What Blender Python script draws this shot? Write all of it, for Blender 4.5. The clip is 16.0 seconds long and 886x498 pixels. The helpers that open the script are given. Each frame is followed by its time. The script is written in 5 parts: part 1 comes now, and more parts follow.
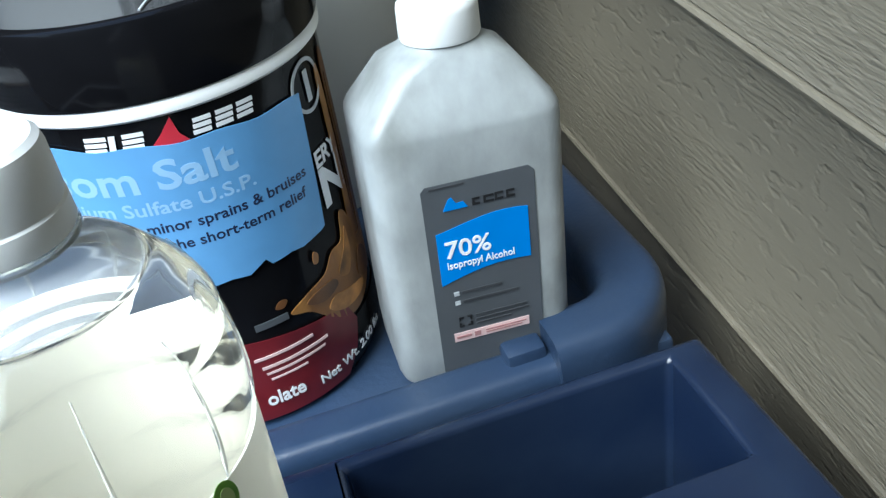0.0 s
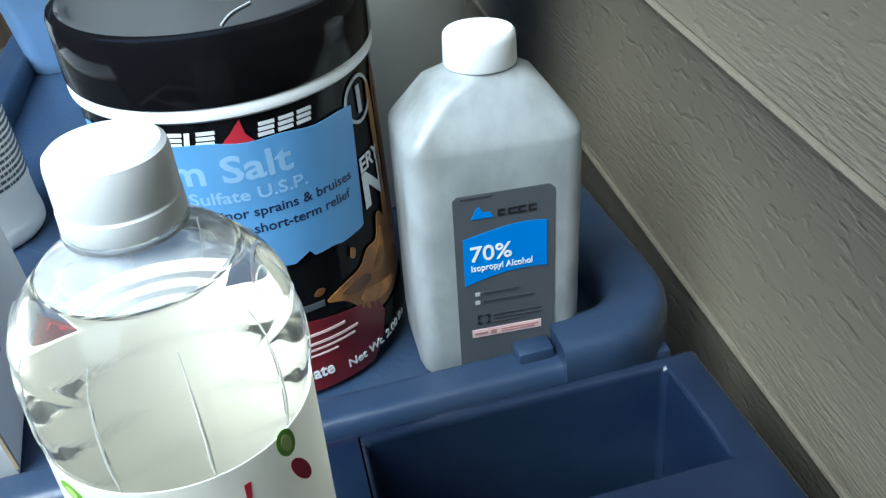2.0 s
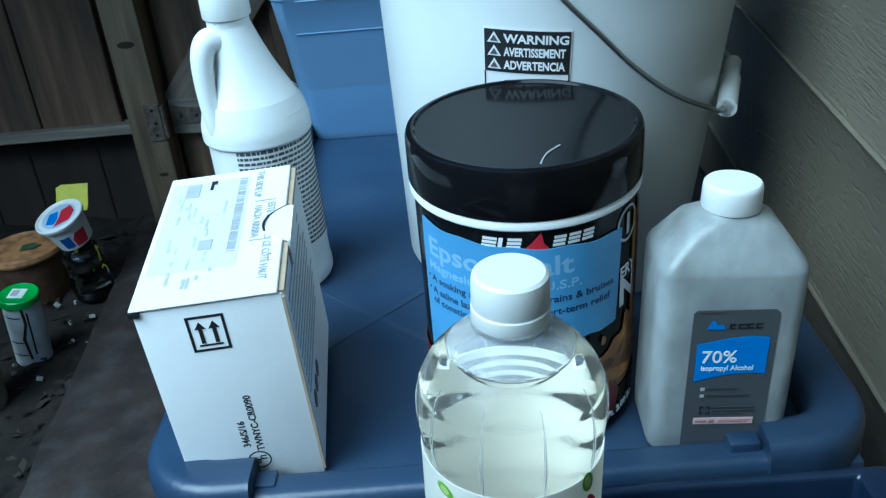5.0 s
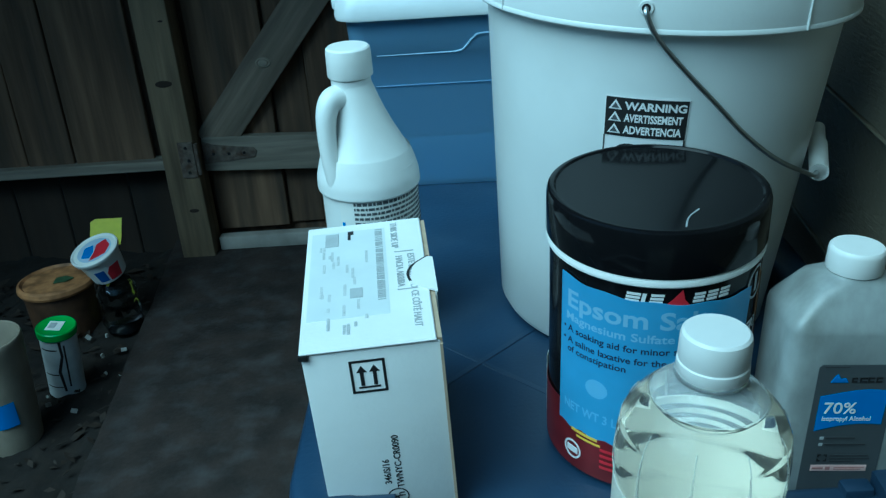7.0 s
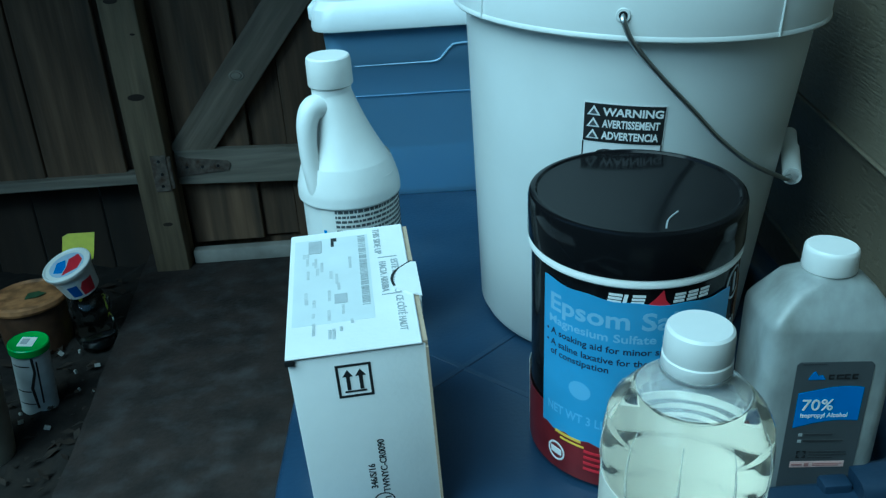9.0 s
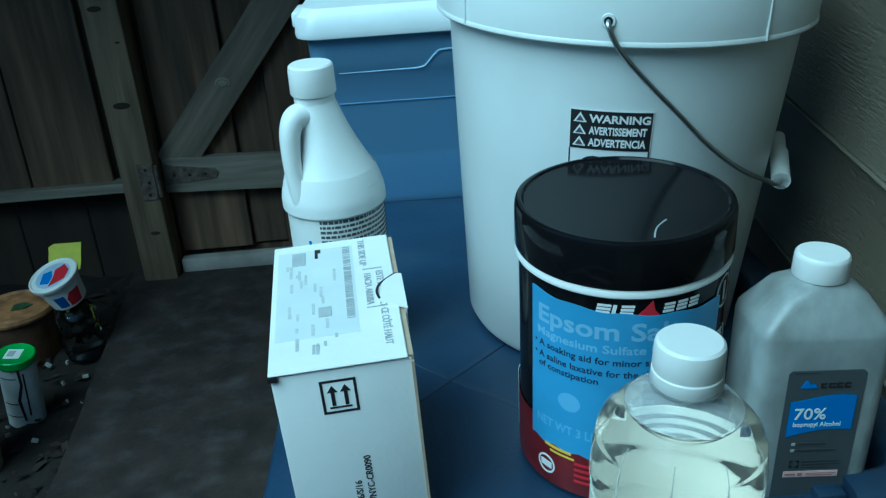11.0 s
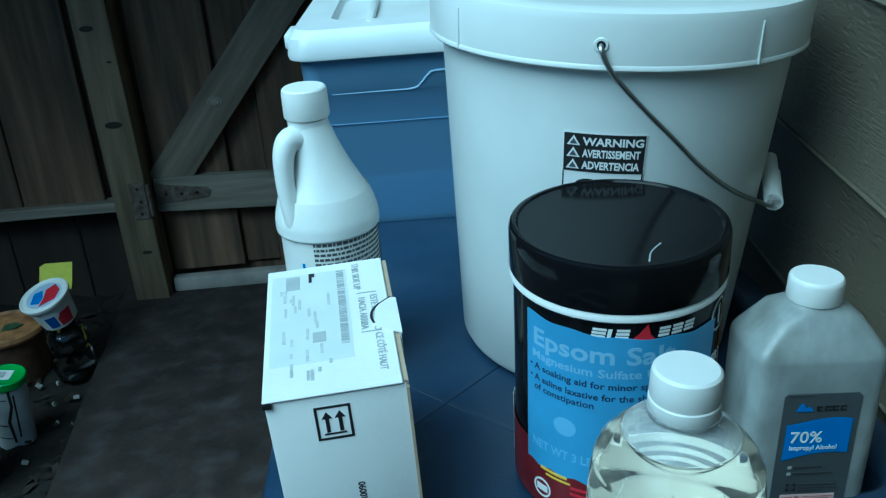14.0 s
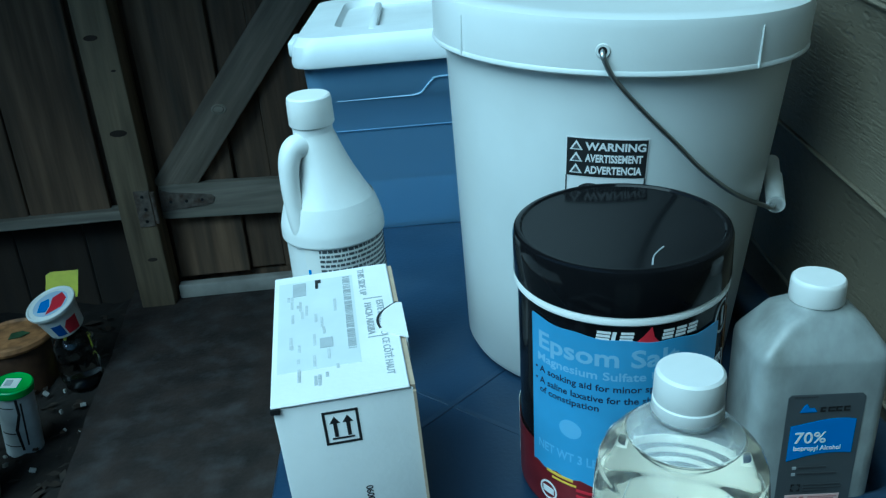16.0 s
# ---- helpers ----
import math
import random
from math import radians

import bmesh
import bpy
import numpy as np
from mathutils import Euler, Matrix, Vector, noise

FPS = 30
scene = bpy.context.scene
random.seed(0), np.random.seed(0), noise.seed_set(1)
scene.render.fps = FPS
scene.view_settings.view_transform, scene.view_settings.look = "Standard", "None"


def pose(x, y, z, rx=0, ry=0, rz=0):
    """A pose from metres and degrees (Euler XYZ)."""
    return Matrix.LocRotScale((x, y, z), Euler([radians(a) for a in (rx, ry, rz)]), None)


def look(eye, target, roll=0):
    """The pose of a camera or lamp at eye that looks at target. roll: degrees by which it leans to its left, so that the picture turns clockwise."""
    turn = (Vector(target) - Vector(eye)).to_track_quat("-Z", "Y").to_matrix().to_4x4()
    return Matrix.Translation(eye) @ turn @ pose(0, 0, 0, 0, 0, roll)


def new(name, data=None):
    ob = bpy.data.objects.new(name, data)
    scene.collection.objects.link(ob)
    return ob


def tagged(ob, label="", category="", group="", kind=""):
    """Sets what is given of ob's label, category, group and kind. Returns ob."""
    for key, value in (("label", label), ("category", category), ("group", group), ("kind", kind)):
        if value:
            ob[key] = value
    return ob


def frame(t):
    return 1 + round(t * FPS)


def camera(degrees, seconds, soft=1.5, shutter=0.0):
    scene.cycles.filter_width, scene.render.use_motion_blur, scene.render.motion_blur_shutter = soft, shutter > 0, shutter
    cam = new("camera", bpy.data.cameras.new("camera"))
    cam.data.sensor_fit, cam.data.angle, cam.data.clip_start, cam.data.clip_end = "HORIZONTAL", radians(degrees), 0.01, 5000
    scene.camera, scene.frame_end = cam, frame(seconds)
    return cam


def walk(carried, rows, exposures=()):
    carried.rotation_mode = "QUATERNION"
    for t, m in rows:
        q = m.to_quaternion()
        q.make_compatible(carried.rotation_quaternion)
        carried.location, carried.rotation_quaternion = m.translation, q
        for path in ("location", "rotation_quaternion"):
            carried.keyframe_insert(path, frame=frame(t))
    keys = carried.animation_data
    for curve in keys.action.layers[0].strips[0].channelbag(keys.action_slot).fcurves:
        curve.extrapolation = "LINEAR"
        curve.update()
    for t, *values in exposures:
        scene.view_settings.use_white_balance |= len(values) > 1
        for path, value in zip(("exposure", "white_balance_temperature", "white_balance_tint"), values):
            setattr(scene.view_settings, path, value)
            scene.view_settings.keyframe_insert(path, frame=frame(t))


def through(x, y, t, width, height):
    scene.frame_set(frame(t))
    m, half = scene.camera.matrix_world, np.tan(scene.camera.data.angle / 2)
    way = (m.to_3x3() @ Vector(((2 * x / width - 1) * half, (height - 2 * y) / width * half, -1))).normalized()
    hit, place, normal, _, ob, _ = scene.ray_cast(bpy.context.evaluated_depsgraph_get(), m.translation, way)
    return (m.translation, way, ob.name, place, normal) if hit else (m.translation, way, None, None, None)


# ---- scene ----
cam = camera(53.18, 16.0, soft=1.3)
ROWS = [
    (0, -0.1992, -0.3394, 0.9751, 56.68, 9.17, -16.89),
    (0.5, -0.1984, -0.3511, 0.9743, 56.91, 9.53, -15.69),
    (1, -0.2059, -0.3580, 0.9871, 57.30, 8.49, -16.58),
    (1.5, -0.2087, -0.3640, 0.9941, 57.41, 7.32, -16.12),
    (2, -0.2113, -0.3727, 0.9980, 57.37, 6.17, -13.87),
    (2.5, -0.2073, -0.3901, 0.9999, 56.71, 6.12, -10.79),
    (3, -0.2105, -0.4124, 1.0169, 58.16, 6.10, -8.35),
    (3.5, -0.2101, -0.4257, 1.0219, 57.84, 4.30, -7.39),
    (4, -0.2124, -0.4318, 1.0294, 58.32, 3.93, -7.15),
    (4.5, -0.2336, -0.4454, 1.0475, 59.72, 4.70, -4.04),
    (5, -0.2656, -0.4534, 1.0760, 62.27, 5.08, -0.57),
    (5.2, -0.2761, -0.4534, 1.0856, 62.71, 5.04, 0.74),
    (7.3, -0.3620, -0.4860, 1.1089, 65.44, 3.51, -0.77),
    (7.5, -0.3645, -0.4833, 1.1063, 65.80, 3.58, -1.37),
    (8, -0.3601, -0.4918, 1.1072, 65.51, 3.69, -2.03),
    (10.5, -0.3641, -0.4850, 1.1061, 65.43, 3.78, -2.64),
    (11, -0.3575, -0.4806, 1.1068, 65.65, 4.03, -3.04),
    (11.5, -0.3601, -0.4796, 1.1062, 65.66, 3.55, -3.37),
    (12, -0.3575, -0.4780, 1.1064, 65.83, 3.62, -3.54),
    (12.5, -0.3609, -0.4766, 1.1086, 66.07, 3.92, -3.30),
    (13, -0.3607, -0.4747, 1.1098, 66.28, 3.66, -3.54),
    (13.5, -0.3567, -0.4749, 1.1099, 66.35, 4.03, -3.82),
    (14, -0.3585, -0.4776, 1.1111, 66.66, 4.04, -3.60),
    (14.5, -0.3571, -0.4770, 1.1121, 66.51, 4.07, -3.64),
    (15, -0.3568, -0.4772, 1.1118, 66.56, 4.17, -3.61),
    (15.5, -0.3578, -0.4796, 1.1137, 66.81, 4.49, -3.76),
    (16, -0.3593, -0.4827, 1.1138, 66.96, 4.62, -3.57),
]
EXPOSURES = [(0.0, 1.84, 5720, 0), (1.5, 1.72, 5620, -2), (2.5, 1.69, 5450, -3), (3.0, 1.52, 5250, -5), (3.5, 1.4, 5130, -7), (4.3, 1.16, 4860, -10), (5.2, 0.95, 4680, -15), (7.3, 0.33, 4380, -32), (16.0, 0.42, 4430, -28)]
walk(cam, [(t, pose(x, y, z, rx, ry, rz)) for t, x, y, z, rx, ry, rz in ROWS], EXPOSURES)

# ---- light: open shade under a bright sky ----
world = bpy.data.worlds.new("sky")
scene.world = world
world.use_nodes = True
wn = world.node_tree.nodes
sky = wn.new("ShaderNodeTexSky")
sky.sky_type, sky.sun_disc = "NISHITA", False
sky.sun_elevation, sky.sun_rotation = radians(52), radians(240)
wn["Background"].inputs["Strength"].default_value = 0.12
world.node_tree.links.new(sky.outputs["Color"], wn["Background"].inputs["Color"])
sun = new("sun", bpy.data.lights.new("sun", "SUN"))
sun.data.energy, sun.data.angle, sun.data.color = 2.5, radians(50), (0.98, 0.98, 0.98)
sun.matrix_world = look((-2.05, -1.75, 4.1), (-0.25, 0.1, 0.7))


# ---- materials ----
def mat(name, color, rough=0.5, vary=0.12, scale=30.0, bump=0.0, bump_scale=200.0, metal=0.0, stretch=(1, 1, 1), spec=0.5, rand=0.0, dirt=None, dirt_amount=0.0, dirt_scale=12.0, sss=0.0, deep=0.002):
    m = bpy.data.materials.new(name)
    m.use_nodes = True
    n, l = m.node_tree.nodes, m.node_tree.links
    b = n["Principled BSDF"]
    b.inputs["Roughness"].default_value, b.inputs["Metallic"].default_value = rough, metal
    b.inputs["Specular IOR Level"].default_value = spec
    if sss:
        b.inputs["Subsurface Weight"].default_value = sss
        b.inputs["Subsurface Scale"].default_value = 0.004
    co = n.new("ShaderNodeTexCoord")
    mp = n.new("ShaderNodeMapping")
    mp.inputs["Scale"].default_value = stretch
    l.new(co.outputs["Object"], mp.inputs["Vector"])
    big = n.new("ShaderNodeTexNoise")
    big.inputs["Scale"].default_value, big.inputs["Detail"].default_value = scale, 6
    l.new(mp.outputs["Vector"], big.inputs["Vector"])
    ramp = n.new("ShaderNodeMapRange")
    ramp.inputs["From Min"].default_value, ramp.inputs["From Max"].default_value = 0.25, 0.75
    ramp.inputs["To Min"].default_value, ramp.inputs["To Max"].default_value = 1 - vary, 1 + vary
    l.new(big.outputs["Fac"], ramp.inputs["Value"])
    hsv = n.new("ShaderNodeHueSaturation")
    hsv.inputs["Color"].default_value = (*color, 1)
    value = ramp.outputs["Result"]
    if rand:
        info = n.new("ShaderNodeObjectInfo")
        r2 = n.new("ShaderNodeMapRange")
        r2.inputs["To Min"].default_value, r2.inputs["To Max"].default_value = 1 - rand, 1 + rand
        l.new(info.outputs["Random"], r2.inputs["Value"])
        mul = n.new("ShaderNodeMath")
        mul.operation = "MULTIPLY"
        l.new(value, mul.inputs[0]), l.new(r2.outputs["Result"], mul.inputs[1])
        value = mul.outputs["Value"]
    l.new(value, hsv.inputs["Value"])
    out = hsv.outputs["Color"]
    if dirt:
        dn = n.new("ShaderNodeTexNoise")
        dn.inputs["Scale"].default_value, dn.inputs["Detail"].default_value = dirt_scale, 8
        l.new(mp.outputs["Vector"], dn.inputs["Vector"])
        dr = n.new("ShaderNodeMapRange")
        dr.inputs["From Min"].default_value, dr.inputs["From Max"].default_value = 0.48, 0.72
        dr.inputs["To Max"].default_value = dirt_amount
        l.new(dn.outputs["Fac"], dr.inputs["Value"])
        mx = n.new("ShaderNodeMixRGB")
        mx.inputs["Color2"].default_value = (*dirt, 1)
        l.new(dr.outputs["Result"], mx.inputs["Fac"]), l.new(out, mx.inputs["Color1"])
        out = mx.outputs["Color"]
    l.new(out, b.inputs["Base Color"])
    if bump:
        fine = n.new("ShaderNodeTexNoise")
        fine.inputs["Scale"].default_value, fine.inputs["Detail"].default_value = bump_scale, 5
        l.new(mp.outputs["Vector"], fine.inputs["Vector"])
        bp = n.new("ShaderNodeBump")
        bp.inputs["Strength"].default_value, bp.inputs["Distance"].default_value = bump, deep
        l.new(fine.outputs["Fac"], bp.inputs["Height"])
        l.new(bp.outputs["Normal"], b.inputs["Normal"])
        rr = n.new("ShaderNodeMapRange")
        rr.inputs["To Min"].default_value, rr.inputs["To Max"].default_value = max(rough - 0.1, 0.02), min(rough + 0.1, 1)
        l.new(fine.outputs["Fac"], rr.inputs["Value"]), l.new(rr.outputs["Result"], b.inputs["Roughness"])
    return m


def clear(name, color, ior, rough=0.0, amount=1.0):
    m = mat(name, color, rough, 0.0)
    b = m.node_tree.nodes["Principled BSDF"]
    b.inputs["Transmission Weight"].default_value, b.inputs["IOR"].default_value = amount, ior
    return m


def thin(name, color, rough, through):
    """Paper or film that lets some light through."""
    m = mat(name, color, rough, 0.03, 50)
    n, l = m.node_tree.nodes, m.node_tree.links
    mix, tr = n.new("ShaderNodeMixShader"), n.new("ShaderNodeBsdfTranslucent")
    tr.inputs["Color"].default_value, mix.inputs["Fac"].default_value = (*color, 1), through
    l.new(n["Principled BSDF"].outputs[0], mix.inputs[1]), l.new(tr.outputs[0], mix.inputs[2])
    l.new(mix.outputs[0], n["Material Output"].inputs["Surface"])
    return m


WRAP_PAPER = thin("wrap_label", (0.95, 0.93, 0.85), 0.35, 0.36)
WHITE_PLASTIC = mat("white_plastic", (0.78, 0.79, 0.77), 0.38, 0.04, 40, 0.06, 300, dirt=(0.5, 0.48, 0.42), dirt_amount=0.12)
BUCKET_PLASTIC = mat("bucket_plastic", (0.75, 0.77, 0.76), 0.33, 0.05, 9, 0.05, 220, dirt=(0.45, 0.44, 0.4), dirt_amount=0.15, dirt_scale=7)
CAP_WHITE = mat("cap_white", (0.84, 0.84, 0.81), 0.42, 0.03, 60, 0.04, 400)
HDPE = mat("cloudy_plastic", (0.34, 0.357, 0.352), 0.36, 0.5, 22, 0.35, 60, stretch=(1, 1, 0.6), dirt=(0.16, 0.165, 0.15), dirt_amount=0.9, dirt_scale=24)
CART_BLUE = mat("cart_blue", (0.0075, 0.0145, 0.036), 0.22, 0.16, 14, 0.0, 300, dirt=(0.04, 0.06, 0.1), dirt_amount=0.35, dirt_scale=9)
# Lighter scuffed copy of cart_blue; sheen from sky and bucket is in the colour.
CART_LIT_WORN = mat("cart_lit_scuffed", (0.022, 0.040, 0.08), 0.33, 0.16, 14, 0.12, 260, dirt=(0.06, 0.085, 0.13), dirt_amount=0.4, dirt_scale=9)
BLACK_GLOSS = mat("black_gloss", (0.006, 0.006, 0.007), 0.1, 0.2, 30, spec=0.12)
BLACK_MATTE = mat("black_label", (0.012, 0.012, 0.014), 0.3, 0.2, 40)
RED_LABEL = mat("red_label", (0.12, 0.01, 0.014), 0.32, 0.45, 35)
TAN = mat("caramel", (0.42, 0.19, 0.05), 0.36, 0.8, 60, dirt=(0.12, 0.05, 0.015), dirt_amount=0.7, dirt_scale=80)
TAN_DARK = mat("brown_liquid", (0.14, 0.06, 0.02), 0.35, 0.6, 60)
SWIRL = mat("chocolate_swirl", (0.2, 0.085, 0.022), 0.34, 0.75, 38, stretch=(1, 1, 0.45), dirt=(0.55, 0.27, 0.07), dirt_amount=0.8, dirt_scale=60)
BLUE_LABEL = mat("blue_label", (0.135, 0.33, 0.6), 0.36, 0.1, 30, 0.15, 40)
PALE_INK = mat("pale_ink", (0.3, 0.49, 0.7), 0.4, 0.05)
NAVY_INK = mat("navy_ink", (0.012, 0.02, 0.06), 0.45, 0.05)
INK = mat("black_ink", (0.015, 0.015, 0.016), 0.5, 0.1)
GREY_INK = mat("grey_ink", (0.42, 0.44, 0.45), 0.6, 0.12, 90)
WHITE_INK = mat("white_ink", (0.8, 0.8, 0.8), 0.45, 0.05)
RED_INK = mat("red_ink", (0.5, 0.02, 0.04), 0.4, 0.08)
GREEN_INK = mat("green_ink", (0.2, 0.42, 0.03), 0.4, 0.2, 80)
YELLOW_INK = mat("yellow_ink", (0.75, 0.52, 0.06), 0.4, 0.1)
PAPER = mat("white_paper", (0.8, 0.8, 0.76), 0.42, 0.03, 50)
GREY_LABEL = mat("grey_label", (0.08, 0.086, 0.093), 0.36, 0.08, 60)
SWAN_BLUE = mat("bright_blue", (0.01, 0.2, 0.62), 0.35, 0.05)
PINK_INK = mat("pale_pink", (0.72, 0.52, 0.5), 0.45, 0.06)
CARDBOARD_WHITE = mat("white_card", (0.8, 0.8, 0.79), 0.62, 0.05, 25, 0.1, 260, dirt=(0.5, 0.48, 0.44), dirt_amount=0.14)
CARDBOARD_BROWN = mat("brown_card", (0.42, 0.33, 0.23), 0.85, 0.15, 80, 0.2, 300)
STICKER = mat("sticker", (0.68, 0.71, 0.71), 0.4, 0.05, 40)
HINGE = mat("rusty_hinge", (0.16, 0.13, 0.105), 0.65, 0.4, 60, 0.4, 150, metal=0.3, dirt=(0.06, 0.03, 0.016), dirt_amount=0.8, dirt_scale=50)
STEEL = mat("steel_wire", (0.42, 0.43, 0.43), 0.36, 0.15, 80, metal=1.0)
LID_WHITE = mat("tote_lid", (0.76, 0.79, 0.8), 0.36, 0.05, 20, 0.05, 200)
TOTE_BLUE = clear("tote_blue", (0.3, 0.47, 0.72), 1.3, 0.28, 0.5)
TOTE_EDGE = mat("tote_edge", (0.42, 0.58, 0.78), 0.35, 0.05)
PET = clear("clear_bottle", (0.95, 0.97, 0.97), 1.18, 0.01, 0.86)
VINEGAR = clear("vinegar", (1.0, 0.985, 0.92), 1.24, 0.0, 0.96)


def embossed(name, color, low):
    """Fibre-cement boards with a pressed wood grain that comes and goes, under worn paint."""
    m = mat(name, color, 0.56, 0.13, 5, 0.0, stretch=(1, 0.3, 1), rand=0.06, dirt=low, dirt_amount=0.4, dirt_scale=9)
    n, l = m.node_tree.nodes, m.node_tree.links
    co = n.new("ShaderNodeTexCoord")

    def layer(stretch, scale, detail):
        mp, tx = n.new("ShaderNodeMapping"), n.new("ShaderNodeTexNoise")
        mp.inputs["Scale"].default_value = stretch
        tx.inputs["Scale"].default_value, tx.inputs["Detail"].default_value = scale, detail
        l.new(co.outputs["Object"], mp.inputs["Vector"]), l.new(mp.outputs["Vector"], tx.inputs["Vector"])
        return tx.outputs["Fac"]

    def ranged(value, a, b, lo, hi):
        r = n.new("ShaderNodeMapRange")
        for key, v in (("From Min", a), ("From Max", b), ("To Min", lo), ("To Max", hi)):
            r.inputs[key].default_value = v
        l.new(value, r.inputs["Value"])
        return r.outputs["Result"]

    def times(a, b):
        r = n.new("ShaderNodeMath")
        r.operation = "MULTIPLY"
        l.new(a, r.inputs[0]), l.new(b, r.inputs[1])
        return r.outputs["Value"]

    grain = ranged(layer((1, 0.15, 1), 480, 4), 0.36, 0.64, 0, 1)
    patch = ranged(layer((1, 0.35, 1), 14, 2), 0.4, 0.62, 0.12, 1)
    pits = ranged(layer((1, 0.5, 1), 150, 3), 0.55, 0.68, 1, 0)
    cracks = ranged(layer((1, 0.3, 1), 60, 5), 0.49, 0.53, 0, 1)
    normal = None
    for value, depth, strength in ((times(grain, patch), 0.0008, 0.55), (pits, 0.0008, 0.42), (times(cracks, patch), 0.0008, 0.12)):
        bp = n.new("ShaderNodeBump")
        bp.inputs["Strength"].default_value, bp.inputs["Distance"].default_value = strength, depth
        l.new(value, bp.inputs["Height"])
        if normal:
            l.new(normal, bp.inputs["Normal"])
        normal = bp.outputs["Normal"]
    l.new(normal, n["Principled BSDF"].inputs["Normal"])
    return m


SIDING = embossed("painted_siding", (0.185, 0.161, 0.114), (0.11, 0.098, 0.076))
FENCE_WOOD = mat("weathered_wood", (0.115, 0.073, 0.042), 0.8, 0.6, 32, 0.7, 110, stretch=(1, 1, 0.07), rand=0.3, dirt=(0.03, 0.026, 0.02), dirt_amount=0.75, dirt_scale=18)
RAIL_WOOD = mat("weathered_rail", (0.27, 0.235, 0.185), 0.8, 0.5, 34, 0.7, 110, stretch=(0.08, 1, 1), rand=0.15, dirt=(0.06, 0.048, 0.038), dirt_amount=0.65, dirt_scale=22)
BRACE_WOOD = mat("weathered_brace", (0.24, 0.195, 0.145), 0.8, 0.5, 34, 0.7, 110, stretch=(0.08, 1, 1), rand=0.15, dirt=(0.06, 0.046, 0.035), dirt_amount=0.65, dirt_scale=20)
# Near-black copy for kickboards, shade under the rail put into colour; also post scars.
SHADE_SCAR_WOOD = mat("shade_scar_wood", (0.03, 0.02, 0.013), 0.85, 0.4, 9, 0.6, 45, stretch=(1, 1, 0.09), rand=0.25, dirt=(0.02, 0.017, 0.014), dirt_amount=0.6, dirt_scale=14)
POST_WOOD = mat("weathered_post", (0.2, 0.15, 0.09), 0.8, 0.5, 30, 0.7, 110, stretch=(1, 1, 0.08), dirt=(0.055, 0.042, 0.028), dirt_amount=0.7, dirt_scale=20)
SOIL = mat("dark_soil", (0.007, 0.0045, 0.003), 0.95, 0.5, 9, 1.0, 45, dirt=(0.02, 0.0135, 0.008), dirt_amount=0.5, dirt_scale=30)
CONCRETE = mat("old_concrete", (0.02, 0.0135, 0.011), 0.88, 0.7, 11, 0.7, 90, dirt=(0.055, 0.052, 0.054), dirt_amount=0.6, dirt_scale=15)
PALE_WOOD = mat("pale_board", (0.3, 0.28, 0.25), 0.8, 0.3, 12, 0.3, 60)
DARK_GLASS = clear("crumpled_film", (0.8, 0.85, 0.85), 1.4, 0.03, 1.0)
CLAY = mat("rusty_lid", (0.36, 0.18, 0.07), 0.6, 0.6, 22, 0.5, 80, dirt=(0.07, 0.03, 0.012), dirt_amount=0.9, dirt_scale=18)
CLAY_DARK = mat("rusty_side", (0.06, 0.03, 0.014), 0.6, 0.5, 25, 0.4, 80)
GREEN_LID = mat("green_lid", (0.03, 0.36, 0.05), 0.35, 0.1)
CAN_WHITE = mat("can_label", (0.55, 0.57, 0.58), 0.4, 0.15, 30)
YELLOW_CARD = mat("yellow_plastic", (0.62, 0.6, 0.03), 0.45, 0.1)
BROWN_GLASS = mat("brown_glass", (0.06, 0.014, 0.006), 0.12, 0.3, 40)


# ---- mesh helpers ----
def smooth(me, angle=0.6):
    for p in me.polygons:
        p.use_smooth = True
    me.set_sharp_from_angle(angle=angle)


def link(name, bm, material, parent=None, label="", kind=""):
    me = bpy.data.meshes.new(name)
    bm.normal_update()
    bm.to_mesh(me)
    bm.free()
    me.materials.append(material)
    smooth(me)
    ob = new(name, me)
    ob.parent = parent
    if label or kind:
        tagged(ob, label, kind=kind)
    return ob


def part(name, bm, material, parent, label=""):
    return link(name, bm, material, parent, label)


def thing(name, label, category, m, group=""):
    ob = new(name)
    ob.empty_display_size = 0.03
    ob.matrix_world = m
    return tagged(ob, label, category, group)


def block(x0, x1, y0, y1, z0, z1, bevel=0.0, seg=2, bm=None):
    own = bmesh.new()
    bmesh.ops.create_cube(own, size=1)
    for v in own.verts:
        v.co = Vector((x0 + (v.co.x + 0.5) * (x1 - x0), y0 + (v.co.y + 0.5) * (y1 - y0), z0 + (v.co.z + 0.5) * (z1 - z0)))
    if bevel:
        bmesh.ops.bevel(own, geom=own.edges[:], offset=bevel, segments=seg, affect="EDGES", profile=0.5)
    if bm is None:
        return own
    return join(bm, own)


def join(bm, own):
    me = bpy.data.meshes.new("tmp")
    own.to_mesh(me)
    own.free()
    bm.from_mesh(me)
    bpy.data.meshes.remove(me)
    return bm


def lathe(profile, seg=56, bm=None):
    """A turned solid from (radius, height) pairs."""
    bm = bm or bmesh.new()
    rings = []
    for r, z in profile:
        if r < 1e-6:
            rings.append([bm.verts.new((0, 0, z))])
        else:
            rings.append([bm.verts.new((r * math.sin(2 * math.pi * i / seg), -r * math.cos(2 * math.pi * i / seg), z)) for i in range(seg)])
    for a, b in zip(rings, rings[1:]):
        for i in range(seg):
            j = (i + 1) % seg
            loop = ([a[0]] if len(a) == 1 else [a[i], a[j]]) + ([b[0]] if len(b) == 1 else [b[j], b[i]])
            if len(loop) > 2:
                bm.faces.new(loop)
    return bm


